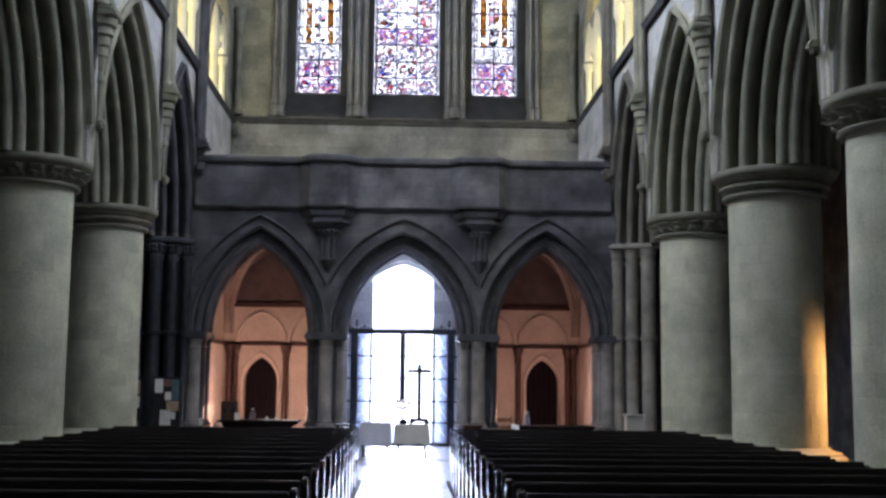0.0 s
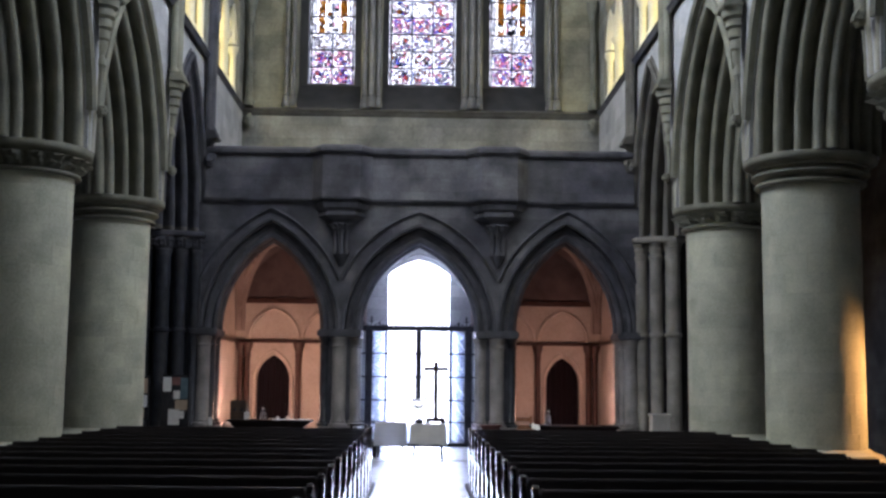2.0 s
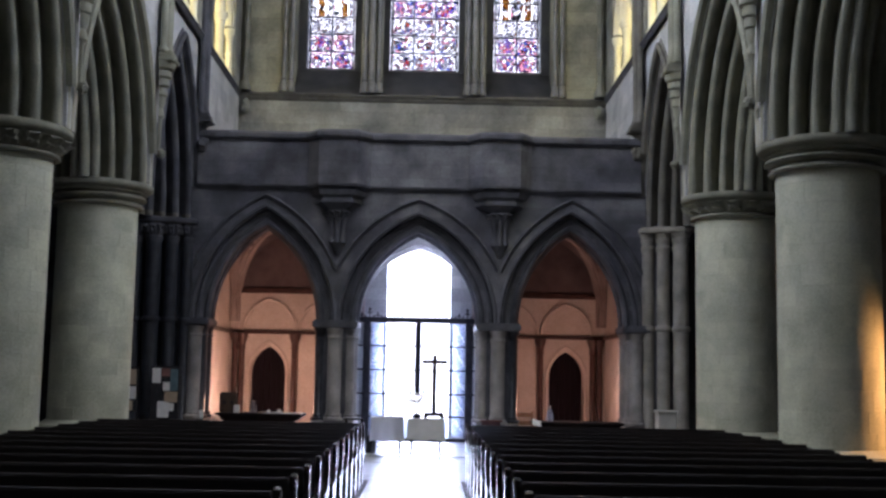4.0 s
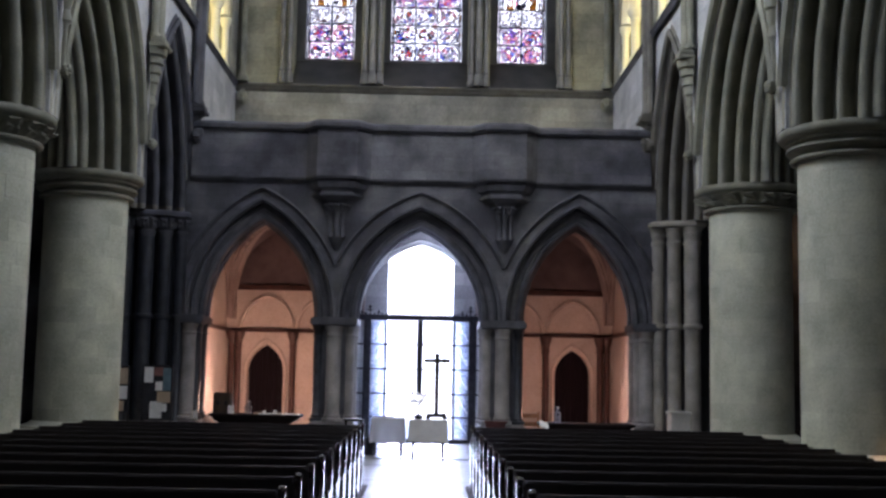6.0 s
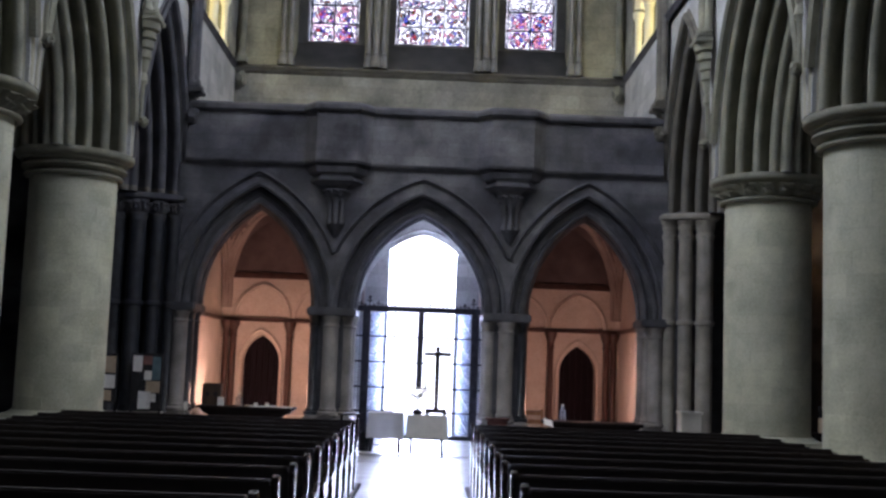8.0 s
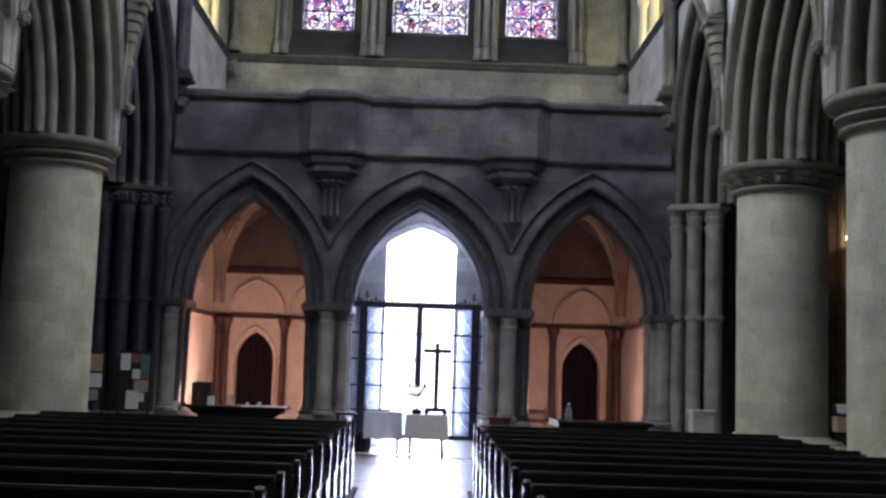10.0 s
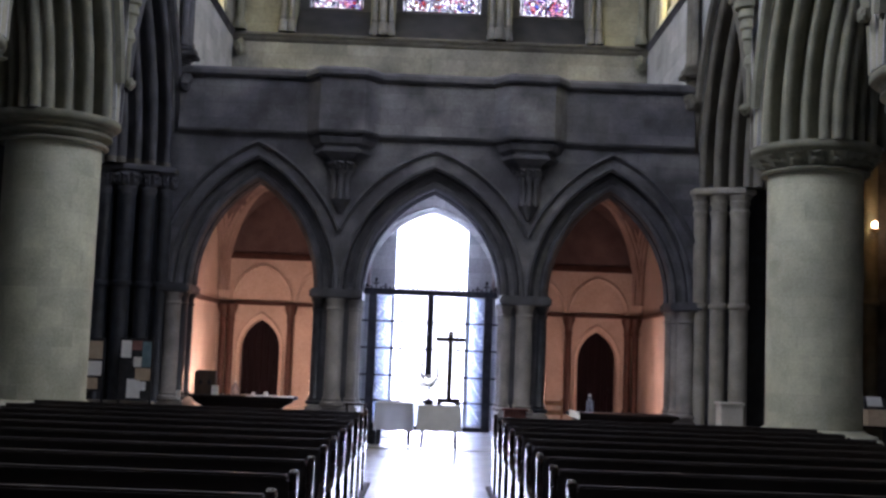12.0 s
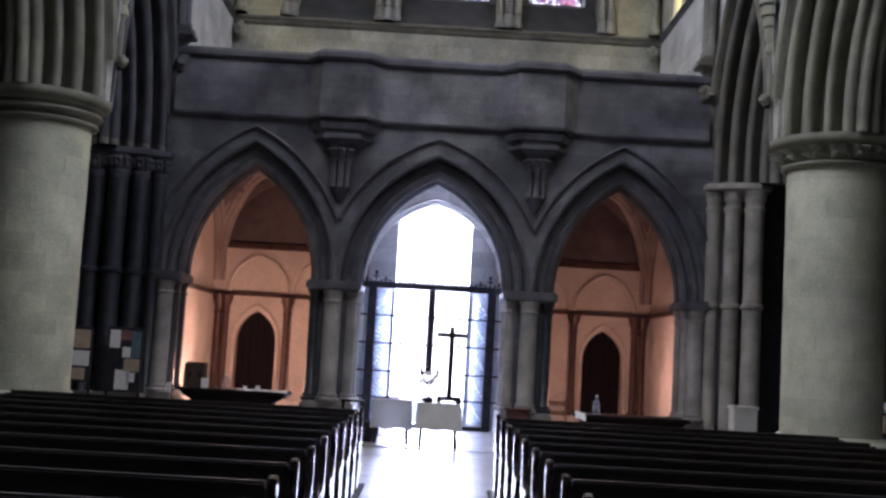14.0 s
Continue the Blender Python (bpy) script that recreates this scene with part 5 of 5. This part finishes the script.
for x, y, w, d, turn, mat, label in ((-2.20, 24.2, 0.16, 0.20, 6, PAPER, "pile of white leaflets on the display table"), (-2.62, 24.15, 0.10, 0.14, -12, PAPER, "white leaflet on the display table"),
                                     (-2.42, 24.3, 0.11, 0.15, 20, PAPER, "white leaflet on the display table"), 
                                     (-2.78, 24.4, 0.09, 0.11, 0, TAN_PAPER, "tan booklet on the display table")):
    sheet("leaflet", x, y, 0.94, w, d, turn, mat, label, "leaflets")
for x, z, h, r in ((2.52, 0.88, 0.28, 0.055), (-2.95, 0.94, 0.22, 0.06)):
    bottle = thing("bottle", "clear plastic bottle with a small cap on the display table", "bottle", (x, 24.25, z), 0, "bottles")
    bm = bmesh.new()
    lathe(bm, [(0, 0), (r, 0.003), (r, h * 0.25), (r * 0.9, h * 0.3), (r, h * 0.36), (r, h * 0.58), (r * 0.4, h * 0.78), (r * 0.32, h * 0.9)], segments=16)
    part("bottle_body", bm, BOTTLE_PLASTIC, bottle, smooth=True)
    bm = bmesh.new()
    lathe(bm, [(r * 0.4, h * 0.9), (r * 0.4, h), (0, h)], segments=12)
    part("cap", bm, PAPER, bottle, smooth=True)
for x, w, h in ((-3.25, 0.05, 0.14), (-2.47, 0.03, 0.07), (-2.66, 0.025, 0.06)):
    card = tagged(part("card", boxed(-w, w, -0.03, 0.03, 0, h, bevel=0.004), PAPER), "small upright white card on the display table", "card", "cards")
    card.location = (x, 24.2, 0.94)
rack = thing("leaflet_rack", "dark wooden box rack on the display table", "rack", (-3.44, 24.45, 0.94))
part("back_panel", boxed(-0.155, 0.155, 0.05, 0.08, 0, 0.36, bevel=0.006), RACK_WOOD, rack)
part("front_panel", boxed(-0.155, 0.155, -0.10, -0.07, 0, 0.33, bevel=0.006), RACK_WOOD, rack)
for sx in (-1, 1):
    part("side_panel", boxed(*sorted((sx * 0.13, sx * 0.155)), -0.069, 0.049, 0, 0.345), RACK_WOOD, rack)
    part("hole_ring", lathe(bmesh.new(), [(0.03, 0.15), (0.03, 0.21), (0.018, 0.21), (0.018, 0.15)], (sx * 0.07, -0.10, 0), segments=12), IRON, rack)
# A peach lump in place of a lamplit patch; the stool is added below.
lit_lump = tagged(part("lamplit_lump", blob(blob(bmesh.new(), (0, 0, 0.10), 0.10, (0.9, 0.5, 1.0), 2), (0.05, 0, 0.05), 0.08, (1, 0.6, 0.7), 2), PEACH, smooth=True), "small peach lump standing in for a lamplit patch of stone", "cloth")
lit_lump.location = (-3.55, 23.72, 0.72)
stool = thing("stool", "low dark stool added to carry the peach lump", "stool", (-3.55, 23.72, 0))
part("seat", boxed(-0.20, 0.20, -0.15, 0.15, 0.68, 0.72, bevel=0.01), TABLE_WOOD, stool)
for sx in (-1, 1):
    for sy in (-1, 1):
        part("leg", boxed(*sorted((sx * 0.14, sx * 0.18)), *sorted((sy * 0.10, sy * 0.14)), 0, 0.68), TABLE_WOOD, stool)

# notice boards by the dark respond
def notice_board(x, y, w, z0, z1, sheets, label):
    top = thing("notice_board", label, "notice board", (x, y, 0), 0, "notice boards")
    part("panel", boxed(-w, w, 0, 0.03, z0, z1, bevel=0.006), BOARD, top)
    for sx in (-1, 1):
        part("post", boxed(*sorted((sx * (w - 0.04), sx * w)), 0.03, 0.06, 0, z1), IRON, top)
        part("foot", boxed(*sorted((sx * (w - 0.04), sx * w)), -0.2, 0.26, 0, 0.03), IRON, top)
    for a, b, c, d, mat in sheets:
        part("notice", boxed(a, b, -0.008, 0.001, c, d), mat, top)
    return top


notice_board(-5.28, 27.35, 0.30, 0.66, 1.78,
             [(-0.27, -0.09, 1.42, 1.73, PAPER), (-0.08, 0.10, 1.56, 1.73, RED_PAPER), (0.11, 0.27, 1.26, 1.72, TEAL_PAPER), (-0.04, 0.10, 1.26, 1.44, PAPER), (0.0, 0.27, 1.02, 1.24, TAN_PAPER),
              (-0.14, 0.10, 0.70, 1.04, PAPER), (0.06, 0.20, 0.84, 1.00, PAPER), (-0.26, -0.16, 1.1, 1.3, BOARD)], "black notice board pinned with white, rust and teal papers")
notice_board(-6.06, 27.25, 0.24, 0.80, 1.75, [(-0.20, 0.20, 1.38, 1.70, TAN_PAPER), (-0.18, 0.20, 1.08, 1.34, PAPER), (-0.2, 0.14, 0.84, 1.04, TAN_PAPER)], "narrow notice board with faded tan papers")
small = tagged(part("card", boxed(-0.04, 0.04, -0.012, 0.012, 0, 0.17, bevel=0.004), PAPER), "small white card propped on the pier's plinth", "card", "cards")
small.location = (-4.60, 27.92, 0.68)

# pedestal by the grey respond
ped = thing("pedestal", "white painted wooden box pedestal beside the grey shafts", "pedestal", (4.59, 23.9, 0))
part("body", boxed(-0.165, 0.165, -0.165, 0.165, 0.0, 1.085, bevel=0.01), PLINTH, ped)
part("lid", boxed(-0.19, 0.19, -0.19, 0.19, 1.086, 1.13, bevel=0.01), PLINTH, ped)
kneel = thing("kneeler", "reddish brown kneeler against the screen pier", "kneeler", (1.62, 27.6, 0))
part("frame", boxed(-0.20, 0.20, -0.12, 0.12, 0, 0.72, bevel=0.015), RUST_CLOTH, kneel)
part("top", boxed(-0.24, 0.24, -0.16, 0.14, 0.721, 0.76, bevel=0.01), RUST_CLOTH, kneel)
chair = thing("chair", "light brown wooden chair seen behind the arch", "chair", (2.42, 28.6, 0))
part("seat", boxed(-0.22, 0.22, -0.22, 0.22, 0.43, 0.47, bevel=0.01), LIGHT_WOOD, chair)
for z in (0.62, 0.80):
    part("back_slat", boxed(-0.20, 0.20, 0.19, 0.215, z, z + 0.09, bevel=0.006), LIGHT_WOOD, chair)
for sx in (-1, 1):
    part("back_post", boxed(*sorted((sx * 0.18, sx * 0.22)), 0.18, 0.22, 0, 0.93), LIGHT_WOOD, chair)
    part("leg", boxed(*sorted((sx * 0.18, sx * 0.22)), -0.22, -0.18, 0, 0.43), LIGHT_WOOD, chair)

# ---- lamps ----
lamp = thing("wall_sconce", "lit iron wall lamp in the aisle", "wall lamp", (10.11, 32.9, 4.95))
part("backplate", boxed(-0.08, 0.08, 0.06, 0.099, -0.25, 0.15, bevel=0.01), BRASS, lamp)
bm = bmesh.new()
rod(bm, (0, 0.06, -0.1), (0, -0.40, -0.12), 0.018)
rod(bm, (0, -0.40, -0.12), (0, -0.40, -0.04), 0.018)
part("arm", bm, BRASS, lamp)
bm = bmesh.new()
lathe(bm, [(0.02, -0.08), (0.09, -0.05), (0.13, 0.0)], (0, -0.40, 0), segments=14)
part("cup", bm, BRASS, lamp, smooth=True)
bm = bmesh.new()
blob(bm, (0, -0.40, 0.10), 0.062, (1, 1, 1.25), 2)
part("bulb", bm, FLAME, lamp, "glowing warm bulb", smooth=True)
fl = thing("floor_lamp", "short dark floor lamp in the aisle", "floor lamp", (8.24, 18.88, 0))
bm = bmesh.new()
lathe(bm, [(0, 0), (0.15, 0), (0.15, 0.02), (0.02, 0.04), (0.015, 0.1), (0.015, 1.65), (0, 1.65)], segments=14)
part("stand", bm, IRON, fl, smooth=True)
for x in (-4.66, 4.66):
    s = 1 if x > 0 else -1
    lp = thing("uplight", "small brass lamp on the narthex wall", "wall lamp", (s * 4.78, 29.12, 1.32), 0, "narthex lamps")
    part("bracket", boxed(*sorted((s * 0.02, s * 0.118)), -0.03, 0.03, -0.10, 0.0), BRASS, lp)
    bm = bmesh.new()
    lathe(bm, [(0.0, -0.06), (0.05, -0.05), (0.07, 0.0)], (-s * 0.05, 0, 0), segments=12)
    part("cup", bm, BRASS, lp, smooth=True)

# ---- by the aisle's west end ----
post = thing("aisle_shaft", "round stone wall shaft below the aisle lamp", "wall shaft", (10.19, 32.98, 0))
bm = bmesh.new()
lathe(bm, [(0.28, 0), (0.28, 0.4), (0.2, 0.5), (0.17, 0.55), (0.17, 3.2), (0.21, 3.24), (0.21, 3.32), (0.17, 3.36), (0.17, 6.6), (0.28, 6.9), (0.28, 7.0)], segments=18)
part("shaft", bm, ARCH_STONE, post, smooth=True)
desk = thing("side_table", "small dark side table in the aisle", "table", (8.25, 27.5, 0))
part("tabletop", boxed(-0.40, 0.40, -0.25, 0.25, 0.66, 0.70, bevel=0.008), TABLE_WOOD, desk)
for sx in (-1, 1):
    for sy in (-1, 1):
        part("leg", boxed(*sorted((sx * 0.32, sx * 0.37)), *sorted((sy * 0.17, sy * 0.22)), 0, 0.66), TABLE_WOOD, desk)
crate = tagged(part("cardboard_box", boxed(-0.26, 0.26, -0.16, 0.16, 0, 0.29, bevel=0.01), TAN_PAPER), "closed brown cardboard box on the side table", "box")
crate.location = (8.25, 27.45, 0.70)
rest = thing("book_rest", "sloping black book rest with a white sheet", "book rest", (8.2, 27.5, 0.99))
bm = boxed(-0.2, 0.2, -0.012, 0.012, 0.0, 0.26, bevel=0.004)
slope = part("slope", bm, BOARD, rest)
slope.matrix_basis = pose(0, 0, 0.012, -32, 0, 0)
bm = boxed(-0.13, 0.15, -0.018, -0.0125, 0.05, 0.25)
part("sheet", bm, GREY_CLOTH, slope)
scrap = tagged(part("paper_scrap", lump(bmesh.new(), (0, 0, 0.04), (0.05, 0.03, 0.055), 2), PAPER, smooth=True), "crumpled white paper scrap lying on a capital", "paper")
scrap.location = (-6.03, 23.27, 5.095)
flyer = tagged(part("leaflet", boxed(-0.085, 0.085, -0.006, 0.006, -0.07, 0.07, bevel=0.002), PAPER), "white leaflet hanging over the table's corner", "paper", "leaflets")
flyer.matrix_world = pose(2.24, 23.855, 0.86, -42, 16, 12)
